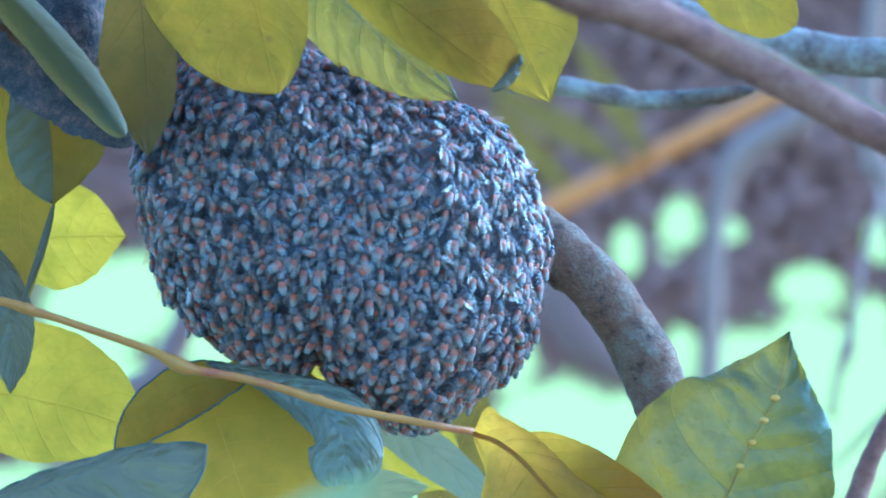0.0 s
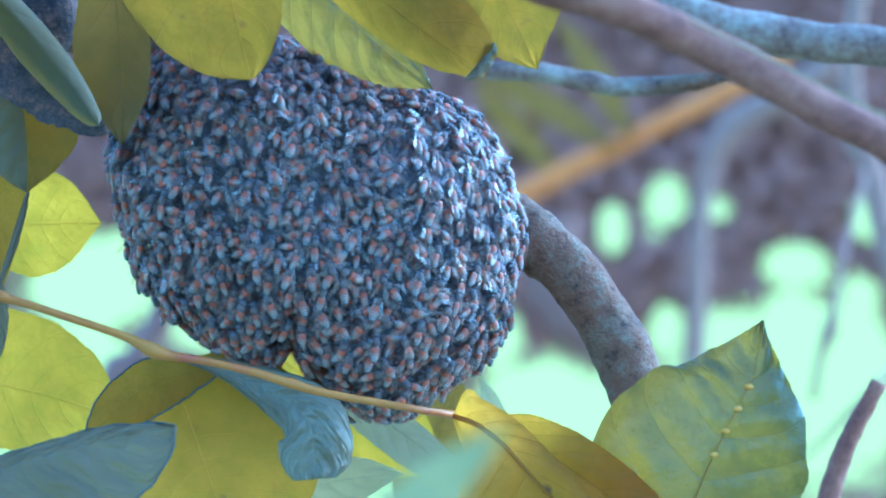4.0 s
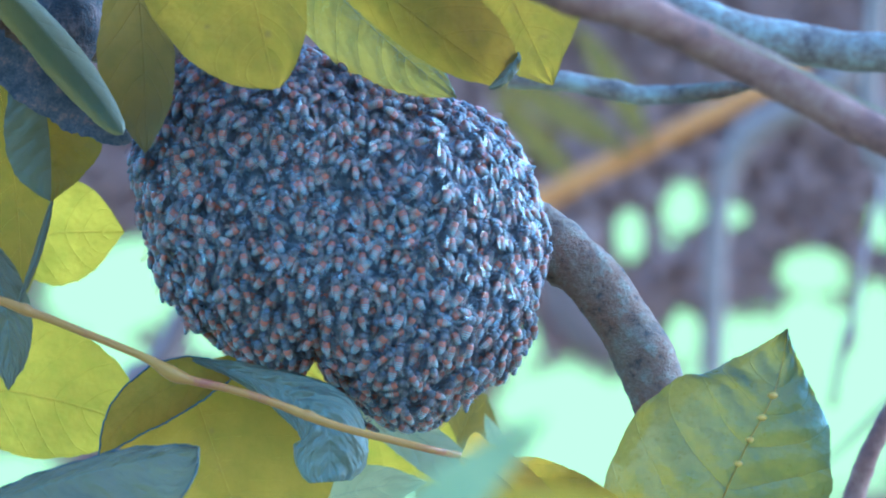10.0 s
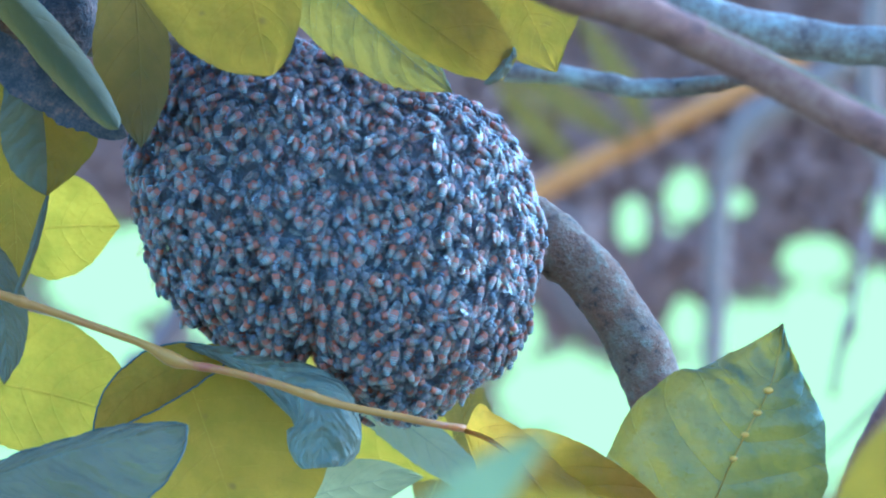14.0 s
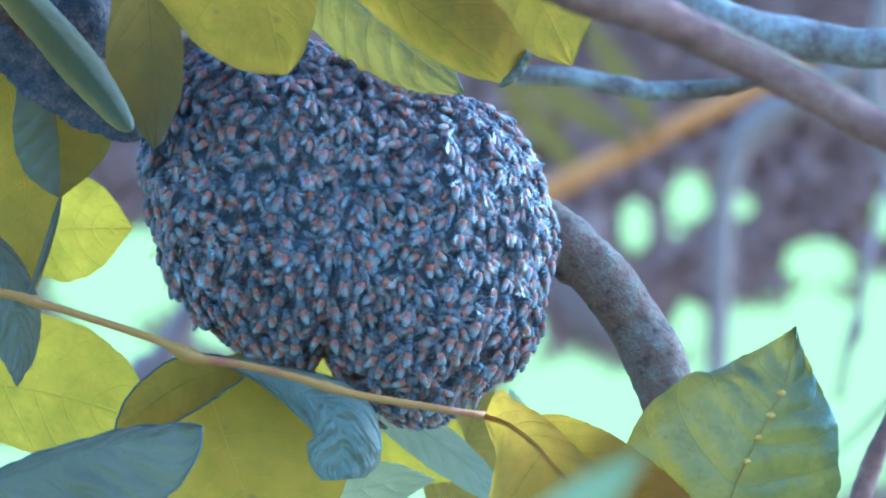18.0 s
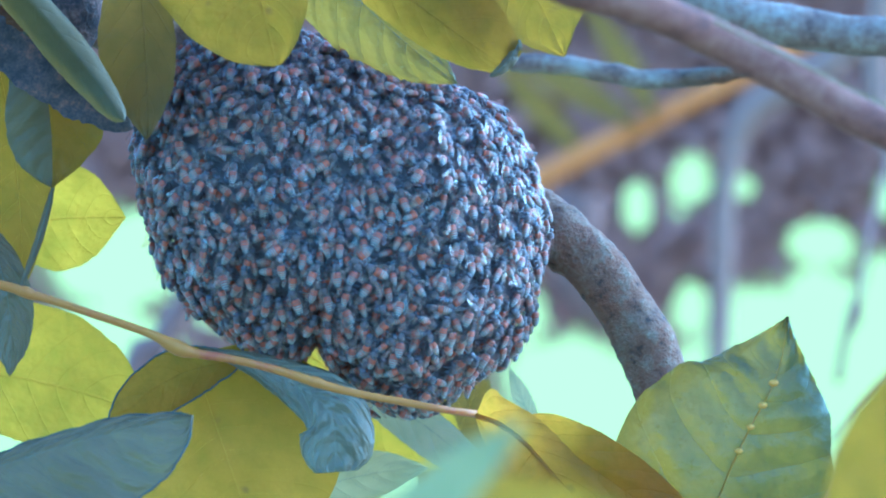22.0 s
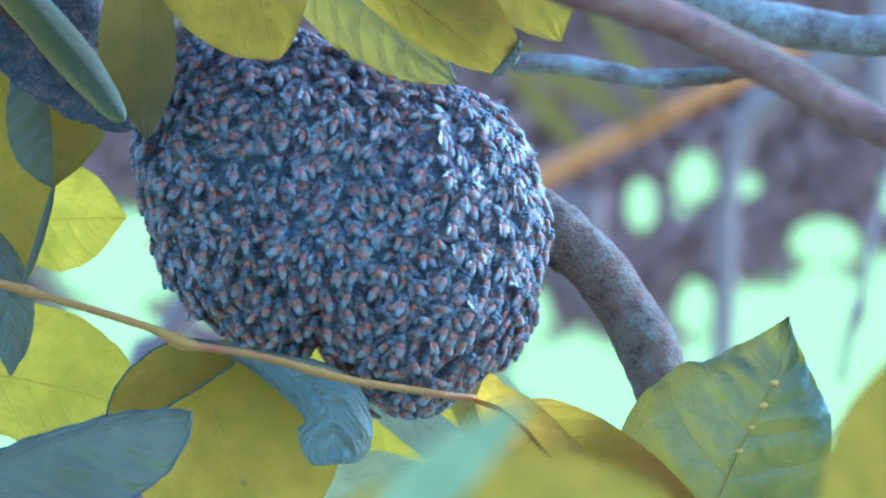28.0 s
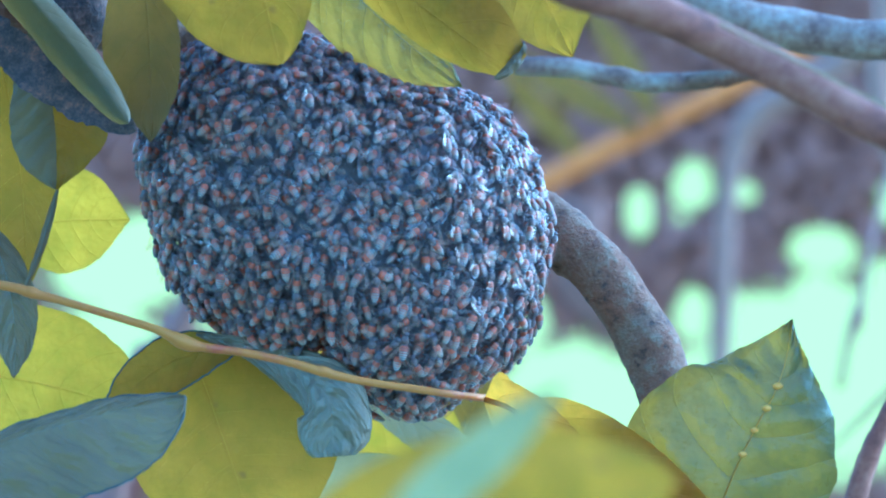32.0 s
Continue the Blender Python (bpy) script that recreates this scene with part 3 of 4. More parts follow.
limb("vine", [(1270, 50, 1.115, 2.6), (1340, 84, 1.115, 2.2), (1430, 127, 1.115, 2.6), (1500, 163, 1.115, 2.2), (1620, 221, 1.115, 2.6)], VINE_SKIN, "thin yellow vine lying along the mauve branch", "vine", n=30, sides=8, rough=0.2)
limb("branch", [(1150, 10, 1.62, 34), (1260, 52, 1.62, 36), (1360, 78, 1.62, 38), (1480, 98, 1.62, 36), (1680, 112, 1.62, 36)], BARK_PALE, "pale branch with a bright upper side", "branch", n=50, sides=16, rough=0.14, seed=7)
limb("branch_stub", [(900, 150, 1.62, 16), (985, 152, 1.62, 17), (1060, 165, 1.62, 18), (1150, 178, 1.62, 17), (1240, 174, 1.61, 16), (1335, 158, 1.60, 7)], BARK_PALE, "short broken pale branch with a dark tip", "branch", n=40, sides=14, rough=0.18, seed=11,
     kids=[([(1205, 176, 1.611, 13), (1265, 171, 1.607, 15.6), (1320, 161, 1.602, 10), (1342, 156, 1.6, 4)], "broken_tip", BARK, "dark broken end")])
limb("twig", [(118, -190, 1.42, 14), (400, -345, 1.38, 11), (800, -362, 1.37, 9), (1250, -380, 1.35, 7)], BARK_MAUVE, "brown twig above, from which the upper leaves hang", "twig", n=30, sides=10, rough=0.1)
TWIG = limb("twig", [(-60, 520, 1.36, 7.7), (20, 538, 1.36, 8.6), (50, 549, 1.36, 9.5), (90, 560, 1.36, 7.3), (200, 597, 1.36, 7.3), (270, 622, 1.36, 7.7), (310, 643, 1.36, 12.0), (345, 655, 1.36, 8.6), (420, 668, 1.36, 7.3), (500, 688, 1.36, 7.7), (560, 708, 1.36, 8.6), (630, 727, 1.36, 6.9), (720, 744, 1.36, 6.9), (790, 757, 1.36, 6.5), (850, 766, 1.378, 7)], TWIG_SKIN, "thin smooth orange-yellow twig with a swollen joint", "twig", n=70, sides=10, rough=0.06,
            kids=[([(285, 630, 1.36, 8), (306, 641, 1.36, 13), (326, 650, 1.36, 13), (348, 656, 1.36, 8)], "joint", TWIG_SKIN, "swollen joint"), ([(545, 703, 1.36, 7), (560, 707, 1.36, 10), (578, 712, 1.36, 7)], "joint", TWIG_SKIN, "swollen joint"), ([(36, 543, 1.36, 8), (50, 547, 1.36, 11), (64, 553, 1.36, 7)], "joint", TWIG_SKIN, "swollen joint")])
limb("twig", [(1500, 940, 1.55, 20), (1530, 840, 1.55, 19), (1562, 770, 1.55, 17), (1600, 700, 1.55, 15)], BARK_MAUVE, "short mauve twig rising at the edge of the leaves", "twig", n=24, sides=10, rough=0.15)

limb("twig", [(1312, 2600, 1.40, 30), (1700, 2200, 1.25, 24), (2050, 1600, 0.98, 18), (2000, 1360, 0.84, 15), (1700, 1330, 0.82, 13), (900, 1330, 0.82, 11), (100, 1330, 0.82, 8)], BARK_MAUVE, "brown low twig that bears the near leaves", "twig", n=60, sides=10, rough=0.1)

# ---- the bee colony ----
GIRTH = [359, 351, 348, 341, 326, 305, 290, 288, 298, 312, 331, 357, 388, 405, 387, 384, 377, 347, 324, 318, 306, 286, 270, 266, 258, 262, 196, 258, 299, 348, 363, 356, 373, 372, 366, 359]
HEART = spot(600, 428, 1.42)
UNIT = 1.42 / FAR


def girth(th):
    x = (th / (2 * math.pi) * 36) % 36
    k, f = int(x), x - int(x)
    a, b, c, d = (GIRTH[(k + i) % 36] for i in (-1, 0, 1, 2))
    return 0.5 * (2 * b + (c - a) * f + (2 * a - 5 * b + 4 * c - d) * f * f + (3 * b - a - 3 * c + d) * f ** 3)


def skin(th, ph, inset=0.0):
    """A place on the colony: th round the view axis, ph from the front (0) to the back."""
    r = girth(th) * UNIT - inset
    s, c = math.sin(ph), math.cos(ph)
    bulge = (0.052 if c > 0 else 0.035) - inset
    lump = 0.0035 * noise.noise(Vector((math.cos(th) * s * 2.4, math.sin(th) * s * 2.4, c * 2)))
    flat = s ** 0.82
    return Vector((math.cos(th) * r * flat, math.sin(th) * r * flat, math.copysign(abs(c) ** 0.86, c) * bulge + lump))


def colony_core():
    bm = bmesh.new()
    rows = []
    for i in range(1, 40):
        rows.append([bm.verts.new(skin(2 * math.pi * k / 90, math.pi * i / 40, 0.0056) * (1 + 0.02 * noise.noise(Vector((k * 0.9, i * 0.9, 0))))) for k in range(90)])
    for p, q in zip(rows, rows[1:]):
        for k in range(90):
            bm.faces.new((p[k], q[k], q[(k + 1) % 90], p[(k + 1) % 90]))
    bm.faces.new(rows[0])
    bm.faces.new(list(reversed(rows[-1])))
    ob = part("honeycomb", bm, CORE, None)
    ob.matrix_world = BASE @ Matrix.Translation(HEART)
    return tagged(ob, "dark wax comb wholly covered by bees, hung on the branch", "honeycomb")


MM = 0.001


def lathe_parts(rings, sides, mats):
    """rings: y, z, half width, half height, colour slot; a closed body along y."""
    verts, faces, slots = [], [], []
    for y, z, w, h, m in rings:
        for k in range(sides):
            a = 2 * math.pi * k / sides
            verts.append((w * MM * math.cos(a), y * MM, (z + h * math.sin(a)) * MM))
    for i in range(len(rings) - 1):
        for k in range(sides):
            a, b = i * sides + k, i * sides + (k + 1) % sides
            faces.append((a, b, b + sides, a + sides))
            slots.append(rings[i + 1][4])
    faces.append(tuple(range(sides - 1, -1, -1)))
    slots.append(rings[0][4])
    n = len(verts)
    faces.append(tuple(range(n - sides, n)))
    slots.append(rings[-1][4])
    return verts, faces, slots


def bee_shapes(plump):
    """The parts of one bee, head to +y and back to +z, in metres: name, vertices, faces, colour slots."""
    out = []
    ab = [(0.5, 1.5, 0.4, 0.4, 0), (0.2, 1.5, 0.85, 0.8, 0), (-0.15, 1.52, 1.1, 1.0, 0), (-0.2, 1.54, 1.14, 1.05, 1), (-0.7, 1.56, 1.38, 1.22, 1), (-1.25, 1.56, 1.45, 1.29, 1), (-1.3, 1.56, 1.4, 1.25, 0), (-1.42, 1.56, 1.4, 1.25, 0), (-1.48, 1.56, 1.46, 1.3, 1), (-2.2, 1.54, 1.46, 1.3, 1)]
    # the hind rings of the abdomen: a dark hind edge, then a pale band of hairs
    for y, w, fore, pale in ((-2.25, 1.42, 1, 0.22), (-3.05, 1.34, 1, 0.3), (-3.85, 1.16, 0, 0.3), (-4.65, 0.86, 0, 0.26)):
        z = 1.53 - 0.03 * (y + 2.2) ** 2
        h = w * 0.87
        ab += [(y, z, w, h, 0), (y - 0.22, z, w * 0.99, h * 0.99, 0), (y - 0.26, z, w * 1.03, h * 1.03, 2), (y - 0.26 - pale, z - 0.01, w * 1.0, h * 1.0, 2), (y - 0.3 - pale, z - 0.01, w * 0.97, h * 0.97, fore), (y - 0.78, z - 0.02, w * 0.96, h * 0.96, fore)]
    ab += [(-5.75, 1.1, 0.42, 0.38, 0), (-6.05, 1.05, 0.1, 0.09, 0)]
    ab = [(y * 0.93, z, w * plump, h * plump, m) for y, z, w, h, m in ab]
    out.append(("abdomen", *lathe_parts(ab, 10, None)))
    th = [(3.2, 1.8, 0.5, 0.5, 3), (2.9, 1.85, 1.1, 1.05, 3), (2.3, 1.9, 1.3, 1.3, 3), (1.6, 1.9, 1.38, 1.35, 3), (0.9, 1.8, 1.2, 1.15, 3), (0.4, 1.6, 0.8, 0.8, 3), (0.2, 1.5, 0.35, 0.35, 3)]
    out.append(("thorax", *lathe_parts(th, 10, None)))
    he = [(4.5, 1.35, 0.5, 0.55, 0), (4.3, 1.4, 1.05, 0.9, 0), (3.9, 1.5, 1.35, 1.15, 0), (3.45, 1.6, 1.2, 1.05, 0), (3.15, 1.7, 0.5, 0.5, 0)]
    out.append(("head", *lathe_parts(he, 8, None)))
    # a fore wing and a hind wing in one sheet, from the hinge at the origin back along -y
    wv, wf = [], []
    edge = [(0.0, 0.16, -0.2), (-1.1, 0.42, -0.55), (-2.3, 0.68, -1.0), (-3.4, 0.86, -1.16), (-4.1, 0.94, -0.82), (-4.9, 0.9, -0.62), (-5.6, 0.66, -0.4), (-6.0, 0.2, 0.0)]
    for y, o, i in edge:
        for x, z in ((o, 0.0), ((o + i) / 2, 0.16 + 0.02 * y), (i, -0.06)):
            wv.append((x * MM, y * MM, z * MM))
    for r in range(len(edge) - 1):
        for c in range(2):
            k = r * 3 + c
            wf.append((k, k + 1, k + 4, k + 3))
    out.append(("wing", wv, wf, [4] * len(wf)))
    # a bent leg from the hip at the origin out along +x
    lv, lf = [], []
    path = [(0, 0, 0, 0.28), (1.3, 0.3, 0.5, 0.26), (2.2, -0.2, -0.6, 0.22), (2.7, -0.6, -1.5, 0.1)]
    for x, y, z, r in path:
        for k in range(3):
            a = 2.094 * k
            lv.append((x * MM, (y + r * math.cos(a)) * MM, (z + r * math.sin(a)) * MM))
    for i in range(3):
        for k in range(3):
            a, b = i * 3 + k, i * 3 + (k + 1) % 3
            lf.append((a, b, b + 3, a + 3))
    out.append(("leg", lv, lf, [0] * len(lf)))
    # a short bowed feeler
    av, af = [], []
    for x, y, z, r in ((0, 0, 0, 0.09), (0.5, 0.5, 0.3, 0.09), (0.8, 1.3, 0.1, 0.06)):
        for k in range(3):
            a = 2.094 * k
            av.append(((x + r * math.cos(a)) * MM, y * MM, (z + r * math.sin(a)) * MM))
    for i in range(2):
        for k in range(3):
            a, b = i * 3 + k, i * 3 + (k + 1) % 3
            af.append((a, b, b + 3, a + 3))
    out.append(("antenna", av, af, [0] * len(af)))
    return {n: (v, f, s) for n, v, f, s in out}


def joints(splay, rise):
    """Where the parts sit on a bee: part, pose, mirrored."""
    rows = [("abdomen", Matrix(), 0), ("thorax", Matrix(), 0), ("head", Matrix(), 0)]
    for side in (-1, 1):
        rows.append(("wing", pose(side * 1.0 * MM, 2.0 * MM, 3.0 * MM, rise, side * -10, side * splay), side < 0))
        for y, turn in ((2.7, 28), (1.9, -8), (1.1, -38)):
            rows.append(("leg", pose(side * 1.0 * MM, y * MM, 0.9 * MM, 0, 0, side * turn), side < 0))
        rows.append(("antenna", pose(side * 0.4 * MM, 4.3 * MM, 1.9 * MM), side < 0))
    return rows


KINDS = [bee_shapes(1.0), bee_shapes(0.9), bee_shapes(1.08)]
FLIP = Matrix.Diagonal((-1, 1, 1, 1))
POSES = [joints(17, 3), joints(11, 6), joints(25, 2), joints(44, 14), joints(31, 8)]


def bee_models():
    """The first bee of each sort, from which the rest are copied."""
    models = []
    for kind, shapes in enumerate(KINDS):
        data = {}
        for n, (v, f, s) in shapes.items():
            for flip in (0, 1):
                me = bpy.data.meshes.new(n)
                me.from_pydata([(-x, y, z) if flip else (x, y, z) for x, y, z in v], [], [tuple(reversed(q)) for q in f] if flip else f)
                for mt in BEE["thing"]:
                    me.materials.append(mt)
                me.polygons.foreach_set("material_index", s)
                me.polygons.foreach_set("use_smooth", [True] * len(f))
                data[n, flip] = me
        for k, rows in enumerate(POSES):
            bee = new("honey_bee")
            for n, m, flip in rows:
                ob = new(n, data[n, int(flip)])
                ob.parent = skull if n == "antenna" else bee
                ob.matrix_basis = m
                if n == "head":
                    skull = ob
            models.append(tagged(bee, "small honey bee with orange and black banded abdomen on the colony", "bee", "bees of the colony"))
    return models


def bee_seats(seed, size, sink):
    """Where the bees sit: a pose each in the space of BASE, the front ones first. sink: how deep under the outer skin."""
    rng = random.Random(seed)
    cell, seats = {}, []
    for tries in range(60000):
        z, th = rng.uniform(-1, 1), rng.uniform(0, 2 * math.pi)
        ph = math.acos(z)
        p = skin(th, ph, sink)
        gap = size if ph < 1.75 else size * 1.5
        key = tuple(int(math.floor(c / size)) for c in p)
        around = ((key[0] + i, key[1] + j, key[2] + k) for i in (-2, -1, 0, 1, 2) for j in (-2, -1, 0, 1, 2) for k in (-2, -1, 0, 1, 2))
        if any((q - p).length < gap for c in around for q in cell.get(c, ())):
            continue
        cell.setdefault(key, []).append(p)
        e = 0.02
        du = skin(th + e, ph) - skin(th - e, ph)
        dv = skin(th, min(math.pi - 0.01, ph + e)) - skin(th, max(0.01, ph - e))
        n = dv.cross(du).normalized()
        if n.dot(p) < 0:
            n = -n
        n = (n + 0.3 * Vector((rng.uniform(-1, 1), rng.uniform(-1, 1), rng.uniform(-1, 1)))).normalized()
        upw = Vector((0.12, 1, 0.0))
        upw = upw - n * upw.dot(n)
        if upw.length < 0.15:
            upw = Vector((0, 0, 1)) - n * n.z
        upw.normalize()
        an = rng.gauss(0, 26) if rng.random() < 0.8 else rng.uniform(-150, 150)
        head = Matrix.Rotation(radians(an), 3, n) @ upw
        side = head.cross(n).normalized()
        m = Matrix((side, head, n)).transposed().to_4x4()
        m = Matrix.Translation(HEART + p + n * rng.uniform(-0.0022, 0.0012)) @ m @ pose(0, 0, 0, rng.uniform(-22, 2), rng.gauss(0, 10), 0)
        seats.append((ph, m))
    seats.sort(key=lambda s: s[0])
    return [m for ph, m in seats]


SEAT = []


def build_bees():
    rng = random.Random(3)
    models, seats = bee_models(), bee_seats(11, 0.0047, 0.0)
    deep = bee_seats(12, 0.0052, 0.0034)
    bees = []
    for i, m in enumerate(seats[:300]):
        k = rng.choices(range(15), [5, 5, 4, 2, 2] * 3)[0]
        if models[k] is not None and not models[k].get("used"):
            bee = models[k]
            bee["used"] = 1
            bee.matrix_world = BASE @ m
        else:
            bee = copy_thing(models[k], BASE @ m)
        s = rng.uniform(0.86, 1.02)
        bee.scale = (s, s, s)
        bees.append(bee)
        SEAT.append((bee, m, s))
    for i, mod in enumerate(models):
        if not mod.get("used"):
            mod.matrix_world = BASE @ seats[300 + i]
            bees.append(mod)
    # single bees that hang at the rim
    for a, b, turn in ((290, 512, 20), (243, 290, -25), (330, 572, 10), (655, 752, 40), (838, 712, -30), (800, 186, 60), (925, 300, 80)):
        m = Matrix.Translation(spot(a, b, 1.41)) @ pose(0, 0, 0, 20, 70 if a < 600 else -70, turn)
        bees.append(copy_thing(models[1], BASE @ m))
    for b in bees:
        if "used" in b:
            del b["used"]
    allv, allf, alls, start = [], [], [], 0
    for m in seats[315:] + deep:
        shapes, rows = KINDS[rng.randrange(3)], POSES[rng.choices(range(5), [5, 5, 4, 2, 2])[0]]
        s = rng.uniform(0.86, 1.02)
        for n, jm, flip in rows:
            v, f, sl = shapes[n]
            full = np.array(m @ Matrix.Diagonal((s, s, s, 1)) @ jm @ (FLIP if flip else Matrix()))
            va = np.array(v) @ full[:3, :3].T + full[:3, 3]
            allv.append(va)
            allf += [tuple(c + start for c in (reversed(q) if flip else q)) for q in f]
            alls += sl
            start += len(v)
    me = bpy.data.meshes.new("outer_bees")
    me.from_pydata(np.concatenate(allv).tolist(), [], allf)
    for mt in BEE["stuff"]:
        me.materials.append(mt)
    me.polygons.foreach_set("material_index", alls)
    me.polygons.foreach_set("use_smooth", [True] * len(allf))
    ob = new("outer_bees", me)
    ob.matrix_world = BASE
    tagged(ob, "hundreds of small banded bees round the rim of the colony", "bees", kind="stuff")
    return bees


colony_core()
BEES = build_bees()

# ---- leaves ----
def join_half(thing, half, name, label):
    """Give the curled half of a leaf to its leaf."""
    off = (BASE.inverted() @ half.matrix_world).translation - (BASE.inverted() @ thing.matrix_world).translation
    for ob in list(half.children):
        if ob.name.startswith("blade"):
            ob.name = name
            tagged(ob, label)
        ob.parent = thing
        ob.matrix_basis = Matrix.Translation(off)
    bpy.data.objects.remove(half)


G = "leaves of the tree"
L = {}
L["top"] = leaf("leaf", (392, -330, 1.33), (490, 166, 1.335), (-6, 0, 0), 155, 150, LEAF_YELLOW, "broad backlit yellow-green leaf hanging over the colony", prof=[(0, 3, 3), (0.1, 60, 80), (0.25, 98, 140), (0.45, 108, 182), (0.66, 96, 184), (0.81, 80, 146), (0.92, 50, 94), (0.97, 30, 54), (1, 6, 8)], fold=(1, 0), stalk=(396, -343, 1.38), group=G)
L["olive"] = leaf("leaf", (215, -230, 1.37), (262, 276, 1.365), (14, 0, 0), 54, 84, LEAF_OLIVE, "shaded olive leaf hanging beside the colony", pleat=1.5, ripple=2, vein=LEAF_OLIVE, thick=0.15, peak=0.68, fold=(-6, -4), stalk=(230, -255, 1.403), group=G)
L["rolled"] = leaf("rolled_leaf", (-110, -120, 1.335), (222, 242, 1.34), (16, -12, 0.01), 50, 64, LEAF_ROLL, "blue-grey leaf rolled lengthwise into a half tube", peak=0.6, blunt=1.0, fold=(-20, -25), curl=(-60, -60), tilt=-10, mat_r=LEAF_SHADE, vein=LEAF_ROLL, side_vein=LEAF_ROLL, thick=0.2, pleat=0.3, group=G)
L["dry"] = leaf("dry_leaf", (-90, 20, 1.36), (238, 256, 1.355), (-6, 14, 0), 40, 44, LEAF_DRY, "dark shrivelled leaf with a ragged eaten rim", peak=0.5, ripple=7, vein=LEAF_DRY, blunt=1.0, ragged=0.2, group=G)
L["two_tone"] = leaf("leaf", (52, 70, 1.39), (93, 362, 1.385), (14, 0, 0), 110, 120, LEAF_YELLOW, "creased leaf, one half blue-grey and one half yellow", mat_r=LEAF_ROLL, prof=[(0, 3, 5), (0.15, 60, 45), (0.35, 98, 72), (0.55, 104, 88), (0.72, 88, 84), (0.86, 52, 62), (0.95, 20, 30), (1, 2, 2)], fold=(-14, -12), curl=(-8, -20), pleat=5.0, nv=7, vein=LEAF_SHADE, group=G)
L["far_left"] = leaf("leaf", (-30, 40, 1.41), (40, 545, 1.405), (20, 0, 0), 60, 110, LEAF_YELLOW, "yellow-green leaf with a grey rolled rim", peak=0.55, fold=(0, 0), group=G)
L["bright"] = leaf("leaf", (-40, 445, 1.46), (223, 418, 1.455), (0, -10, 0), 100, 92, LEAF_BRIGHT, "sunlit bright yellow leaf behind the others", peak=0.55, group=G)
L["grey_small"] = leaf("leaf", (-30, 420, 1.40), (18, 697, 1.395), (20, 0, 0), 45, 55, LEAF_GREY, "dull grey leaf hanging edge-on under the twig", peak=0.5, fold=(-10, -20), vein=VEIN_GREY, group=G)
L["low_left"] = leaf("leaf", (-150, 690, 1.43), (270, 772, 1.43), (0, -25, 0), 135, 110, LEAF_BRIGHT, "large bright yellow leaf with dark veins", peak=0.5, group=G)
L["curled"] = leaf("curled_leaf", (338, 672, 1.415), (470, 1050, 1.41), (0, 0, 0), 215, 175, LEAF_YELLOW, "yellow leaf whose blue-grey far half curls over", peak=0.42, blunt=1.0, fold=(6, -8), thick=0.22, group=G)
join_half(L["curled"], leaf("half", (352, 662, 1.40), (594, 878, 1.375), (0, 0, 0), 86, 84, LEAF_SHEEN, "", via=[(430, 682, 1.395), (518, 722, 1.388), (586, 778, 1.376)], prof=[(0, 4, 4), (0.25, 24, 24), (0.5, 56, 54), (0.72, 84, 80), (0.9, 88, 84), (0.97, 70, 66), (1, 52, 48)], fold=(-6, -8), curl=(-75, -70), ripple=2, pleat=9.0, nv=11, vein=LEAF_SHEEN, side_vein=LEAF_SHEEN, thick=0.3), "curled_half", "puckered blue-grey half rolled over")
join_half(L["curled"], leaf("half", (428, 684, 1.40), (186, 838, 1.40), (-25, -35, 0), 52, 48, LEAF_BRIGHT, "", peak=0.45, fold=(0, -10), thick=0.3, vein=LEAF_BRIGHT, rim=RIM_DARK), "folded_rim", "darker olive rim folded double")
join_half(L["far_left"], leaf("half", (97, 352, 1.40), (30, 556, 1.395), (6, 0, 0), 12, 14, LEAF_GREY, "", fold=(-30, -30), curl=(-60, -60), blunt=0.5, vein=VEIN_GREY), "rolled_rim", "grey rolled rim")
L["grey_front"] = leaf("leaf", (-170, 960, 1.30), (366, 792, 1.30), (0, -22, 0), 45, 150, LEAF_GREY, "puckered blue-grey leaf in front of the yellow ones", peak=0.62, blunt=1.0, fold=(-30, -5), tilt=-30, vein=VEIN_GREY, ripple=3, pleat=8.0, rim=RIM_DARK, group=G)
L["under"] = leaf("leaf", (430, 590, 1.52), (830, 860, 1.50), (10, 0, 0), 90, 110, LEAF_BRIGHT, "yellow leaf under the colony", peak=0.55, group=G)
L["pale_under"] = leaf("leaf", (610, 705, 1.48), (910, 930, 1.47), (12, -16, 0), 36, 52, LEAF_PALE, "pale blue-green leaf seen edge-on under the colony", tilt=-30, vein=VEIN_GREY, group=G)
L["pale_low"] = leaf("leaf", (430, 960, 1.46), (760, 862, 1.45), (0, -25, 0), 60, 70, LEAF_PALE, "pale blue-green leaf low behind the curled one", tilt=-35, vein=VEIN_GREY, group=G)
L["olive_under"] = leaf("leaf", (760, 930, 1.55), (856, 690, 1.55), (0, 0, 0), 60, 80, LEAF_OLIVE, "olive leaf in the shade behind the colony", group=G)
L["pale_strip"] = leaf("leaf", (950, 800, 1.5), (900, 680, 1.5), (0, 0, 0), 16, 18, LEAF_PALE, "narrow pale blue-green leaf behind the colony", vein=VEIN_GREY, group=G)
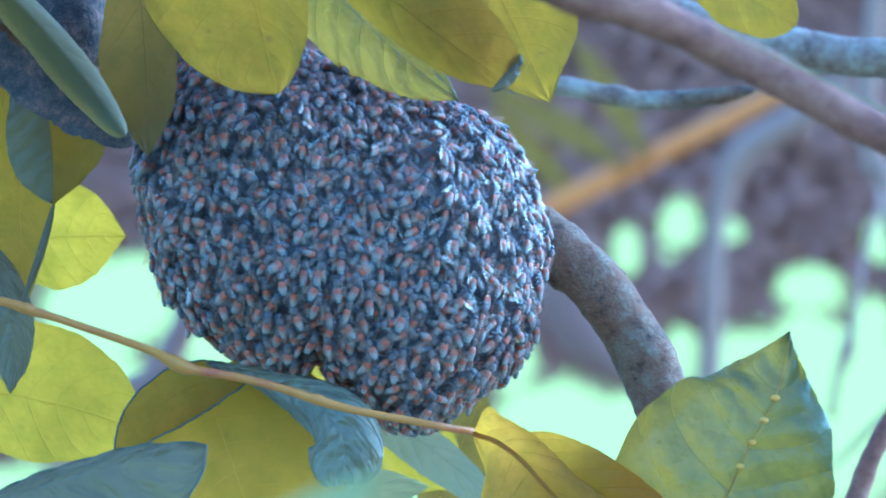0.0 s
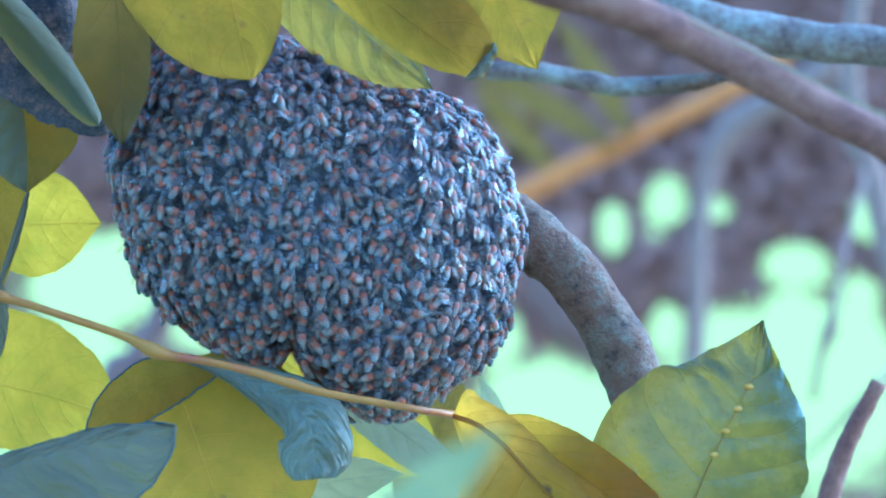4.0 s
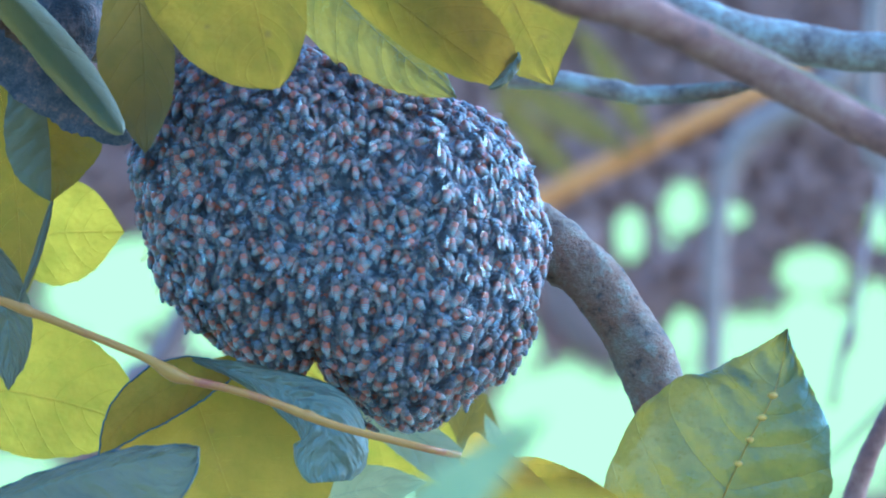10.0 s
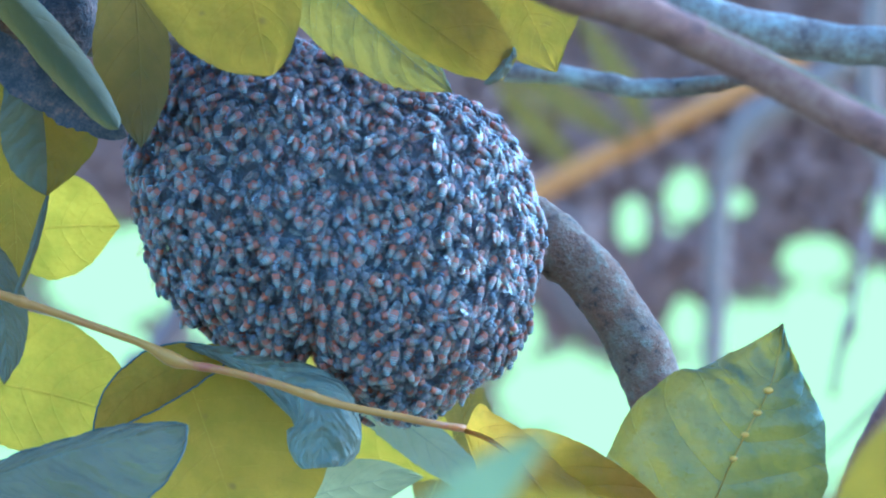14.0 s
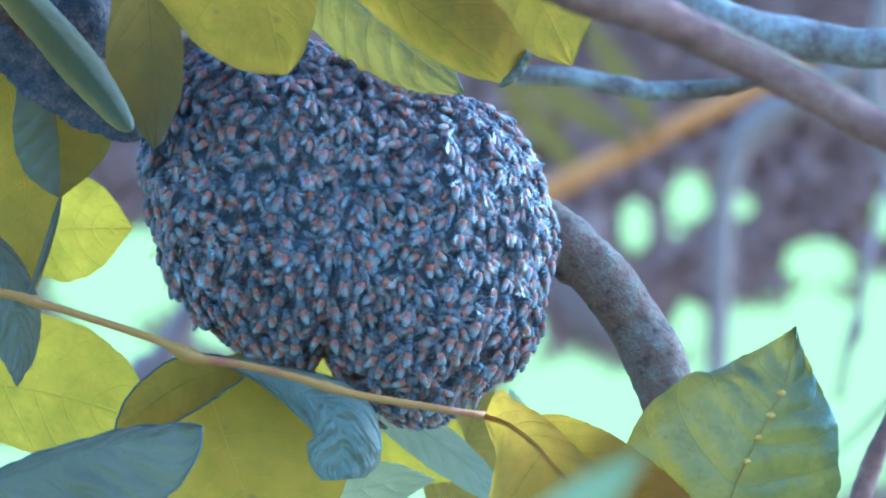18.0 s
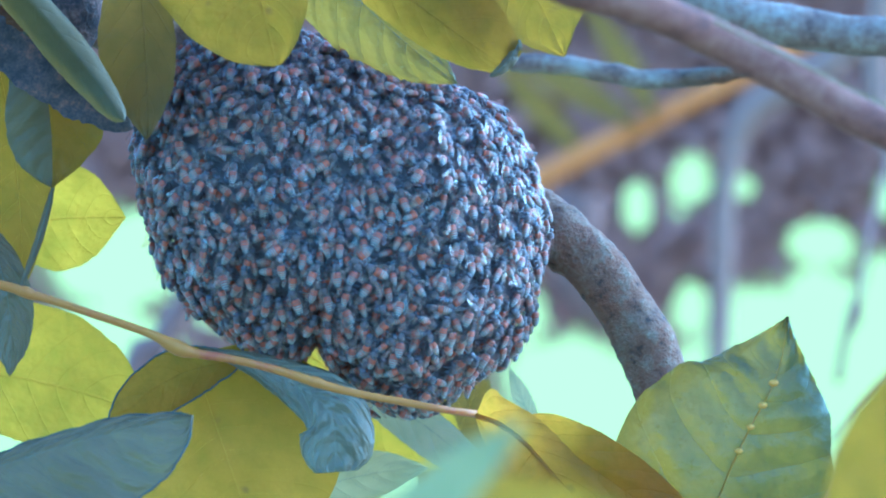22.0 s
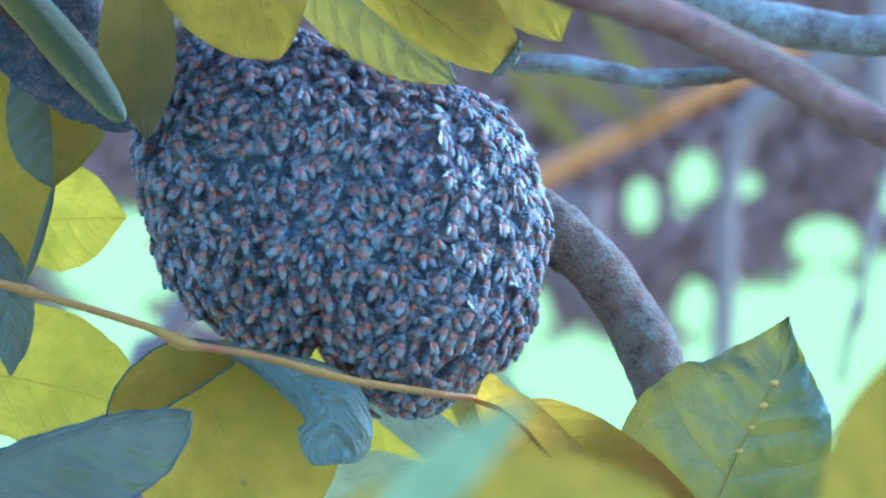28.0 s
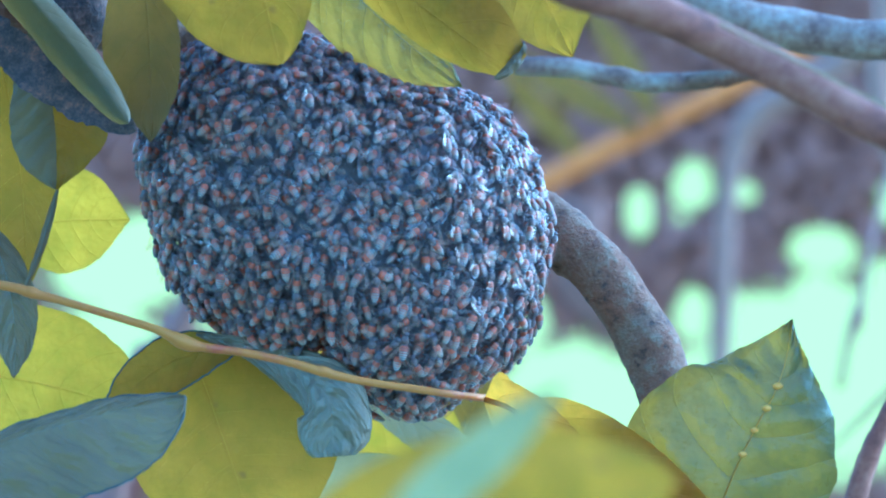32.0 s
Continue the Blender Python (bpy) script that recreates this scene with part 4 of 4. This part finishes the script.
L["ripe"] = leaf("leaf", (840, 768, 1.37), (1220, 1140, 1.34), (0, 0, 0), 84, 205, LEAF_ORANGE, "ripe orange-yellow leaf folded at its stalk on the twig", via=[(879, 782, 1.362), (924, 815, 1.355), (974, 870, 1.35), (1085, 990, 1.345)], prof=[(0, 10, 6), (0.03, 32, 24), (0.08, 52, 56), (0.13, 54, 84), (0.19, 46, 116), (0.33, 48, 190), (0.63, 52, 215), (0.85, 40, 130), (1, 2, 2)], fold=(20, -16), curl=(-30, -12), ripple=2, pleat=2.0, vein=VEIN_ORANGE, side_vein=LEAF_ORANGE, thick=3.2, group=G)
join_half(L["ripe"], leaf("half", (920, 772, 1.374), (1310, 1050, 1.352), (0, 0, 0), 64, 64, LEAF_ORANGE, "", peak=0.4, fold=(6, 0), ripple=2, pleat=2.0, vein=LEAF_ORANGE, thick=0.5), "far_flap", "half of the blade folded behind")
L["green"] = leaf("leaf", (1180, 1120, 1.36), (1396, 587, 1.365), (0, 0, 0), 228, 170, LEAF_GREEN, "big glossy green leaf with orange veins and a pointed tip", via=[(1241, 1000, 1.36), (1287, 878, 1.36), (1331, 783, 1.36), (1368, 714, 1.361), (1388, 650, 1.364)], prof=[(0, 3, 3), (0.1, 130, 90), (0.23, 232, 150), (0.44, 228, 180), (0.62, 172, 134), (0.77, 126, 66), (0.88, 68, 24), (0.95, 26, 8), (1, 2, 2)], fold=(-10, -8), tilt=-4, curl=(-42, -14), ripple=3, pleat=7.5, vein=VEIN_ORANGE, side_vein=LEAF_GREEN, thick=0.9, galls=(0.42, 0.5, 0.6, 0.72), group=G)
L["mid_top"] = leaf("leaf", (490, -180, 1.335), (905, 150, 1.335), (-2, 14, 0), 72, 58, LEAF_YELLOW, "yellow leaf with a curled brown-spotted tip", prof=[(0, 3, 3), (0.15, 40, 34), (0.35, 75, 54), (0.6, 98, 60), (0.8, 88, 52), (0.92, 66, 32), (0.97, 50, 18), (1, 36, 6)], fold=(2, -10), curl=(-6, -18), ripple=2, pleat=1.5, vein=LEAF_YELLOW, thick=0.6, stalk=(520, -350, 1.378), group=G)
join_half(L["mid_top"], leaf("half", (922, 96, 1.335), (868, 162, 1.331), (8, 4, 0), 16, 16, LEAF_GREY, "", fold=(-10, -30), curl=(-60, -60), blunt=0.8, ripple=3, vein=VEIN_GREY), "curled_tip", "grey curled dry tip")
L["wide_top"] = leaf("leaf", (800, -190, 1.352), (974, 180, 1.35), (0, 0, 0), 135, 120, LEAF_YELLOW, "broad backlit yellow-green leaf over the branch", prof=[(0, 3, 3), (0.12, 70, 70), (0.3, 112, 96), (0.51, 122, 104), (0.67, 114, 96), (0.77, 98, 84), (0.85, 66, 66), (0.93, 30, 38), (1, 2, 3)], curl=(-8, 6), pleat=1.0, stalk=(806, -361, 1.37), group=G)
L["pale_top"] = leaf("leaf", (510, -110, 1.395), (812, 178, 1.395), (-10, 10, 0), 75, 95, LEAF_SLICK, "shining olive leaf with pale blue streaks behind the yellow ones", tilt=-12, fold=(0, -12), curl=(0, -25), ripple=3, pleat=3.0, vein=VEIN_GREY, stalk=(545, -351, 1.378), group=G)
L["right_top"] = leaf("leaf", (1150, -170, 1.30), (1410, 44, 1.30), (0, 20, 0), 75, 70, LEAF_YELLOW, "yellow-green leaf hanging over the branches", blunt=0.8, peak=0.6, stalk=(1180, -378, 1.353), group=G)
L["blur_pale"] = leaf("leaf", (340, 1080, 0.72), (700, 770, 0.72), (0, -10, 0), 50, 60, LEAF_MINT, "pale blue-green leaf close by, far out of focus", tilt=-20, vein=VEIN_GREY, stalk=(340, 1480, 0.82), group=G)
L["blur_yellow"] = leaf("leaf", (480, 1150, 0.82), (1250, 930, 0.82), (0, -20, 0), 170, 150, LEAF_YELLOW, "yellow leaf close by, far out of focus", peak=0.5, blunt=0.3, stalk=(480, 1480, 0.82), group=G)
L["blur_right"] = leaf("leaf", (1500, 1200, 0.92), (1665, 700, 0.92), (0, 0, 0), 118, 118, LEAF_YELLOW, "yellow-green leaf close by at the edge, out of focus", stalk=(1500, 1480, 0.82), group=G)
# far leaves behind the branch
L["far_a"] = leaf("leaf", (1110, 296, 4.18), (850, 150, 4.18), (0, -6, 0), 27, 27, LEAF_OLIVE, "blurred olive-yellow leaf on the cane behind the branch", stalk=(1130, 290, 4.2), group=G)
L["far_b"] = leaf("leaf", (1140, 282, 4.18), (1005, 60, 4.18), (10, 0, 0), 24, 24, LEAF_OLIVE, "blurred pale green leaf on the cane behind the branch", stalk=(1150, 280, 4.2), group=G)
L["far_d"] = leaf("leaf", (1015, 350, 4.2), (860, 178, 4.2), (0, 0, 0), 24, 24, LEAF_OLIVE, "blurred yellow-brown leaf behind the colony", stalk=(1022, 344, 4.2), group=G)


def crown():
    """Unseen tree leaves, added above and beside the view to shade the colony."""
    rng = random.Random(17)
    bm = bmesh.new()
    uvl = bm.loops.layers.uv.new("UVMap")
    for k in range(430):
        if k >= 300:
            c = spot(rng.uniform(-500, 1050), rng.uniform(-1000, -480), rng.uniform(1.05, 1.75))
        elif k % 3:
            c = spot(rng.uniform(-1900, -430), rng.uniform(-1500, 900), rng.uniform(0.95, 1.9))
        else:
            c = spot(rng.uniform(-600, 900), rng.uniform(-1900, -700), rng.uniform(1.0, 1.9))
        m = Matrix.Translation(c) @ Euler([rng.uniform(-0.9, 0.9) for i in range(3)]).to_matrix().to_4x4()
        size, wide, bow = rng.uniform(0.055, 0.08), rng.uniform(0.4, 0.55), rng.uniform(-0.2, 0.2)
        rows = []
        for i in range(7):
            t = i / 6
            w = max(0.02, math.sin(math.pi * t ** 0.8)) * wide * 0.5
            rows.append([bm.verts.new(m @ Vector((x * w * size, (0.5 - t) * size, (bow * (t - 0.5) ** 2 * 4 + abs(x) * 0.06) * size))) for x in (-1, 0, 1)])
        for i in range(6):
            for j in range(2):
                f = bm.faces.new((rows[i][j], rows[i][j + 1], rows[i + 1][j + 1], rows[i + 1][j]))
                for lp, uv in zip(f.loops, ((j, i), (j + 1, i), (j + 1, i + 1), (j, i + 1))):
                    lp[uvl].uv = (uv[0] / 2, uv[1] / 6)
    ob = part("shade_leaves", bm, LEAF_OLIVE, None)
    ob.matrix_world = BASE
    return tagged(ob, "green leaves of the tree round the colony", "foliage", kind="stuff")


crown()


# ---- what moves ----
def sway(thing, rows):
    """Key a leaf about the foot of its stalk: seconds, shift on the chart (a, b) and turns (in the view, towards the viewer)."""
    p = PIVOT[thing.name]
    k = -p.z / FAR
    walk(thing, [(t, BASE @ Matrix.Translation(p + Vector((a * k, -b * k, 0))) @ pose(0, 0, 0, lean, 0, turn)) for t, a, b, turn, lean in rows])


def motions():
    sway(L["ripe"], [(0, 0, 0, 0, 0), (0.5, 5, -35, 0, 0), (1, 8, -31, 0, 0), (1.5, 9, -5, 0, 0), (2, 1, 5, 0, 0), (2.5, 10, 3, 0, 0), (3, 6, -9, 0, 0), (3.5, 8, -20, 0, 0), (5.5, 13, 40, 0, 0), (6, 7, 6, 0, 0), (6.5, 8, -30, 0, 0), (7, 4, -13, 0, 0), (7.5, -1, 49, 0, 0), (8, -8, 54, 0, 0), (8.5, -11, 30, 0, 0), (9, 0, 23, 0, 0), (9.5, -8, 37, 0, 0), (10, -20, 50, 0, 0), (10.5, -24, 64, 0, 0), (11, -18, 33, 0, 0), (11.5, 7, -5, 0, 0), (12, 15, -20, 0, 0), (12.5, 7, -1, 0, 0), (13, -1, 25, 0, 0), (13.5, -4, 29, 0, 0), (14, -3, 9, 0, 0), (14.5, 0, 14, 0, 0), (16.5, 2, -2, 0, 0), (17, 3, -10, 0, 0), (17.5, 10, -18, 0, 0), (18, 9, -21, 0, 0), (18.5, 5, -11, 0, 0), (19, -3, 5, 0, 0), (20, 9, -8, 0, 0), (21, 8, -8, 0, 0), (22, 7, -4, 0, 0), (23, 4, -18, 0, 0), (24, 4, -24, 0, 0), (25, 3, -27, 0, 0), (25.5, 4, -26, 0, 0), (27.5, 18, -34, 0, 0), (28, 4, -31, 0, 0), (29, 5, -12, 0, 0), (30, 6, -11, 0, 0), (30.5, 5, -29, 0, 0), (31, 1, -49, 0, 0), (31.5, 3, -51, 0, 0), (32, 15, -38, 0, 0)])
    sway(TWIG, [(0, 0, 0, -0.00, 0), (0.5, 0, 0, 2.15, 0), (1, 0, 0, 1.94, 0), (1.5, 0, 0, 0.34, 0), (2, 0, 0, -0.29, 0), (2.5, 0, 0, -0.22, 0), (3, 0, 0, 0.56, 0), (3.5, 0, 0, 1.26, 0), (5.5, 0, 0, -2.49, 0), (6, 0, 0, -0.39, 0), (6.5, 0, 0, 1.89, 0), (7, 0, 0, 0.84, 0), (7.5, 0, 0, -3.04, 0), (8, 0, 0, -3.37, 0), (8.5, 0, 0, -1.89, 0), (9, 0, 0, -1.44, 0), (9.5, 0, 0, -2.33, 0), (10, 0, 0, -3.14, 0), (10.5, 0, 0, -4.00, 0), (11, 0, 0, -2.05, 0), (11.5, 0, 0, 0.28, 0), (12, 0, 0, 1.26, 0), (12.5, 0, 0, 0.09, 0), (13, 0, 0, -1.54, 0), (13.5, 0, 0, -1.80, 0), (14, 0, 0, -0.58, 0), (14.5, 0, 0, -0.88, 0), (16.5, 0, 0, 0.12, 0), (17, 0, 0, 0.63, 0), (17.5, 0, 0, 1.14, 0), (18, 0, 0, 1.28, 0), (18.5, 0, 0, 0.70, 0), (19, 0, 0, -0.33, 0), (20, 0, 0, 0.51, 0), (21, 0, 0, 0.48, 0), (22, 0, 0, 0.25, 0), (23, 0, 0, 1.15, 0), (24, 0, 0, 1.51, 0), (25, 0, 0, 1.66, 0), (25.5, 0, 0, 1.64, 0), (27.5, 0, 0, 2.10, 0), (28, 0, 0, 1.96, 0), (29, 0, 0, 0.77, 0), (30, 0, 0, 0.67, 0), (30.5, 0, 0, 1.80, 0), (31, 0, 0, 3.05, 0), (31.5, 0, 0, 3.19, 0), (32, 0, 0, 2.36, 0)])
    sway(L["blur_pale"], [(0, -45, 22, -6, 0), (0.5, -14, 81, -4, 0), (1, 58, 154, 0, 0), (2, 268, 137, 0, 0), (2.8, 455, 83, 0, 0), (3.2, 409, 30, 0, 0), (3.5, 332, -20, 0, 0), (5.5, 218, 0, 0, 0), (6, 196, -28, 0, 0), (6.5, 177, -74, 0, 0), (7, 157, -86, 0, 0), (7.5, 245, -63, 0, 0), (8, 311, -75, 0, 0), (8.5, 362, -63, 0, 0), (9, 371, -50, 0, 0), (9.5, 305, -52, 0, 0), (10, 280, -55, 0, 0), (10.5, 328, -30, 0, 0), (11, 376, -44, 0, 0), (11.5, 329, -20, 0, 0), (12, 316, -28, 0, 0), (12.5, 181, -65, 0, 0), (13, 175, -113, 0, 0), (13.5, 212, -88, 0, 0), (14, 320, -41, 0, 0), (14.5, 340, -37, 0, 0), (16.5, 454, -7, 0, 0), (17, 469, 14, 0, 0), (17.5, 445, 33, 0, 0), (18, 442, -5, 0, 0), (18.5, 386, -24, 0, 0), (19, 288, -45, 0, 0), (20, 265, -48, 0, 0), (21, 208, -109, 0, 0), (22, 263, -61, 0, 0), (23, 269, -79, 0, 0), (24, 295, -81, 0, 0), (25, 322, -100, 0, 0), (25.5, 322, -95, 0, 0), (27.5, 291, -91, 0, 0), (28, 281, -103, 0, 0), (29, 280, -87, 0, 0), (30, 277, -93, 0, 0), (30.5, 281, -103, 0, 0), (31, 271, -102, 0, 0), (31.5, 296, -109, 0, 0), (32, 314, -119, 0, 0)])
    sway(L["blur_yellow"], [(0, 0, 190, 0, 0), (3.5, 62, 173, 0, 0), (6, -47, 114, 0, 0), (7, -22, 69, 0, 0), (8, -41, 16, 0, 0), (9, 79, 3, 0, 0), (10, 12, 10, 0, 0), (11, 28, 22, 0, 0), (12, -5, 26, 0, 0), (13, -51, -36, 0, 0), (14, -19, 13, 0, 0), (14.5, -15, 48, 0, 0), (16.5, 20, 148, 0, 0), (18, 43, 129, 0, 0), (19, -56, 19, 0, 0), (21, -68, -4, 0, 0), (23, -66, -16, 0, 0), (25, -62, -48, 0, 0), (25.5, -57, -52, 0, 0), (27.5, -28, -58, 0, 0), (29, -40, -61, 0, 0), (30.5, -28, -83, 0, 0), (31.5, -36, -91, 0, 0), (32, -40, -99, 0, 0)])
    sway(L["blur_right"], [(0, 120, 260, 0, 0), (6, 148, 223, 0, 0), (9, 57, 126, 0, 0), (10, 60, 50, 0, 0), (11, 25, -82, 0, 0), (12, 29, -118, 0, 0), (13, 22, -119, 0, 0), (14, 35, -49, 0, 0), (14.5, 61, 25, 0, 0), (16.5, 91, 174, 0, 0), (18, 102, 166, 0, 0), (18.5, 71, 27, 0, 0), (19, 30, -121, 0, 0), (20, 33, -130, 0, 0), (21, 36, -127, 0, 0), (22, 25, -126, 0, 0), (23, 4, -146, 0, 0), (24, -3, -125, 0, 0), (25.5, -1, -134, 0, 0), (27.5, 15, -137, 0, 0), (29, 23, -149, 0, 0), (30, -6, -129, 0, 0), (31, 50, -60, 0, 0), (32, 106, 111, 0, 0)])
    sway(L["pale_strip"], [(0, -45, 70, 0, 0), (1.5, -30, 50, 0, 0), (2, 0, 0, 0, 0), (3.5, 0, 0, 0, 0), (5.5, -40, 60, 0, 0), (16.5, -40, 60, 0, 0), (18, -10, 20, 0, 0), (19, 4, 4, 0, 0), (25, -4, 10, 0, 0), (32, -10, 30, 0, 0)])
    sway(L["wide_top"], [(0, 0, 0, 0, 0), (0.5, 12, -27, 0, 0), (1, 20, -38, 0, 0), (3.5, 24, -38, 0, 0), (5.5, -4, -22, 0, 0), (6, -15, 0, 0, 0), (7, -8, -20, 0, 0), (8, -4, -12, 0, 0), (9, 0, -3, 0, 0), (10, 8, -25, 0, 0), (12, 18, -31, 0, 0), (13, 21, -35, 0, 0), (17, 24, -50, 0, 0), (19, 28, -57, 0, 0), (23, 26, -52, 0, 0), (28, 20, -79, 0, 0), (32, 33, -57, 0, 0)])
    sway(L["right_top"], [(0, 0, 0, 0, 0), (0.5, 8, -45, 0, 0), (1, 10, -65, 0, 0), (3.5, 10, -70, 0, 0), (5.5, -45, -45, 0, 0), (6, -35, -22, 0, 0), (7, -20, -4, 0, 0), (8, -18, 0, 0, 0), (9, 5, -22, 0, 0), (10, 10, -70, 0, 0), (14, 10, -85, 0, 0), (20, 12, -90, 0, 0), (32, 10, -85, 0, 0)])
    sway(L["top"], [(0, 0, 0, 0, 0), (6, 0, -6, 0, 0), (9, 2, -3, 0, 0), (13, 0, -15, 0, 0), (19, 2, -25, 0, 0), (23, 2, -22, 0, 0), (28, 0, -34, 0, 0), (32, 0, -29, 0, 0)])
    sway(L["curled"], [(0, 15, -18, 0, 0), (3, 9, -3, 0, 0), (6, 6, -23, 0, 0), (8, 36, -3, 0, 0), (9, 43, 11, 0, 0), (10, -7, -19, 0, 0), (11, 28, 28, 0, 0), (12, 2, -23, 0, 0), (13, 11, -7, 0, 0), (14, -11, -34, 0, 0), (16.5, 7, -4, 0, 0), (17, 14, -0, 0, 0), (18, 2, -18, 0, 0), (19, -6, -17, 0, 0), (20, -1, -2, 0, 0), (21, -9, -35, 0, 0), (22, 2, -13, 0, 0), (23, -8, -18, 0, 0), (24, -5, -20, 0, 0), (25, 3, -18, 0, 0), (25.5, -5, -25, 0, 0), (27.5, -5, -25, 0, 0), (28, -2, -26, 0, 0), (29, -3, -32, 0, 0), (30, -2, -26, 0, 0), (31, -11, -22, 0, 0), (32, -9, -44, 0, 0)])
    sway(L["grey_front"], [(0, 0, 0, 0, 0), (3, -10, -20, 0, 0), (6, 2, -1, 0, 0), (8, 2, -4, 0, 0), (9, 32, 13, 0, 0), (10, -9, 8, 0, 0), (11, 21, 47, 0, 0), (12, -9, -23, 0, 0), (13, 3, 6, 0, 0), (14, -21, -23, 0, 0), (16.5, -11, -26, 0, 0), (17, -9, -18, 0, 0), (18, -18, -25, 0, 0), (19, -21, -27, 0, 0), (20, -15, -21, 0, 0), (21, -25, -25, 0, 0), (22, -22, -27, 0, 0), (23, -20, -28, 0, 0), (24, -22, -33, 0, 0), (25, -22, -29, 0, 0), (25.5, -22, -35, 0, 0), (27.5, -22, -33, 0, 0), (28, -23, -34, 0, 0), (29, -24, -36, 0, 0), (30, -24, -34, 0, 0), (31, -30, -48, 0, 0), (32, -41, -65, 0, 0)])
    rng = random.Random(21)
    for bee, m, size in rng.sample(SEAT, 60):
        rows, x, y, turn, t = [], 0.0, 0.0, 0.0, 0.0
        while t < 32.0:
            rows.append((t, BASE @ m @ pose(x, y, 0, 0, 0, turn)))
            rows.append((t + 1.2, BASE @ m @ pose(x + 0.0001, y, 0, 0, 0, turn + 2)))
            t += 1.2 + rng.uniform(2.0, 6.0)
            turn += rng.uniform(-35, 35)
            x, y = max(-0.004, min(0.004, x + rng.uniform(-0.002, 0.002))), max(-0.004, min(0.005, y + rng.uniform(-0.001, 0.003)))
        rows = [r for r in rows if r[0] < 31.5]
        walk(bee, rows + [(32.0, rows[-1][1])])


motions()
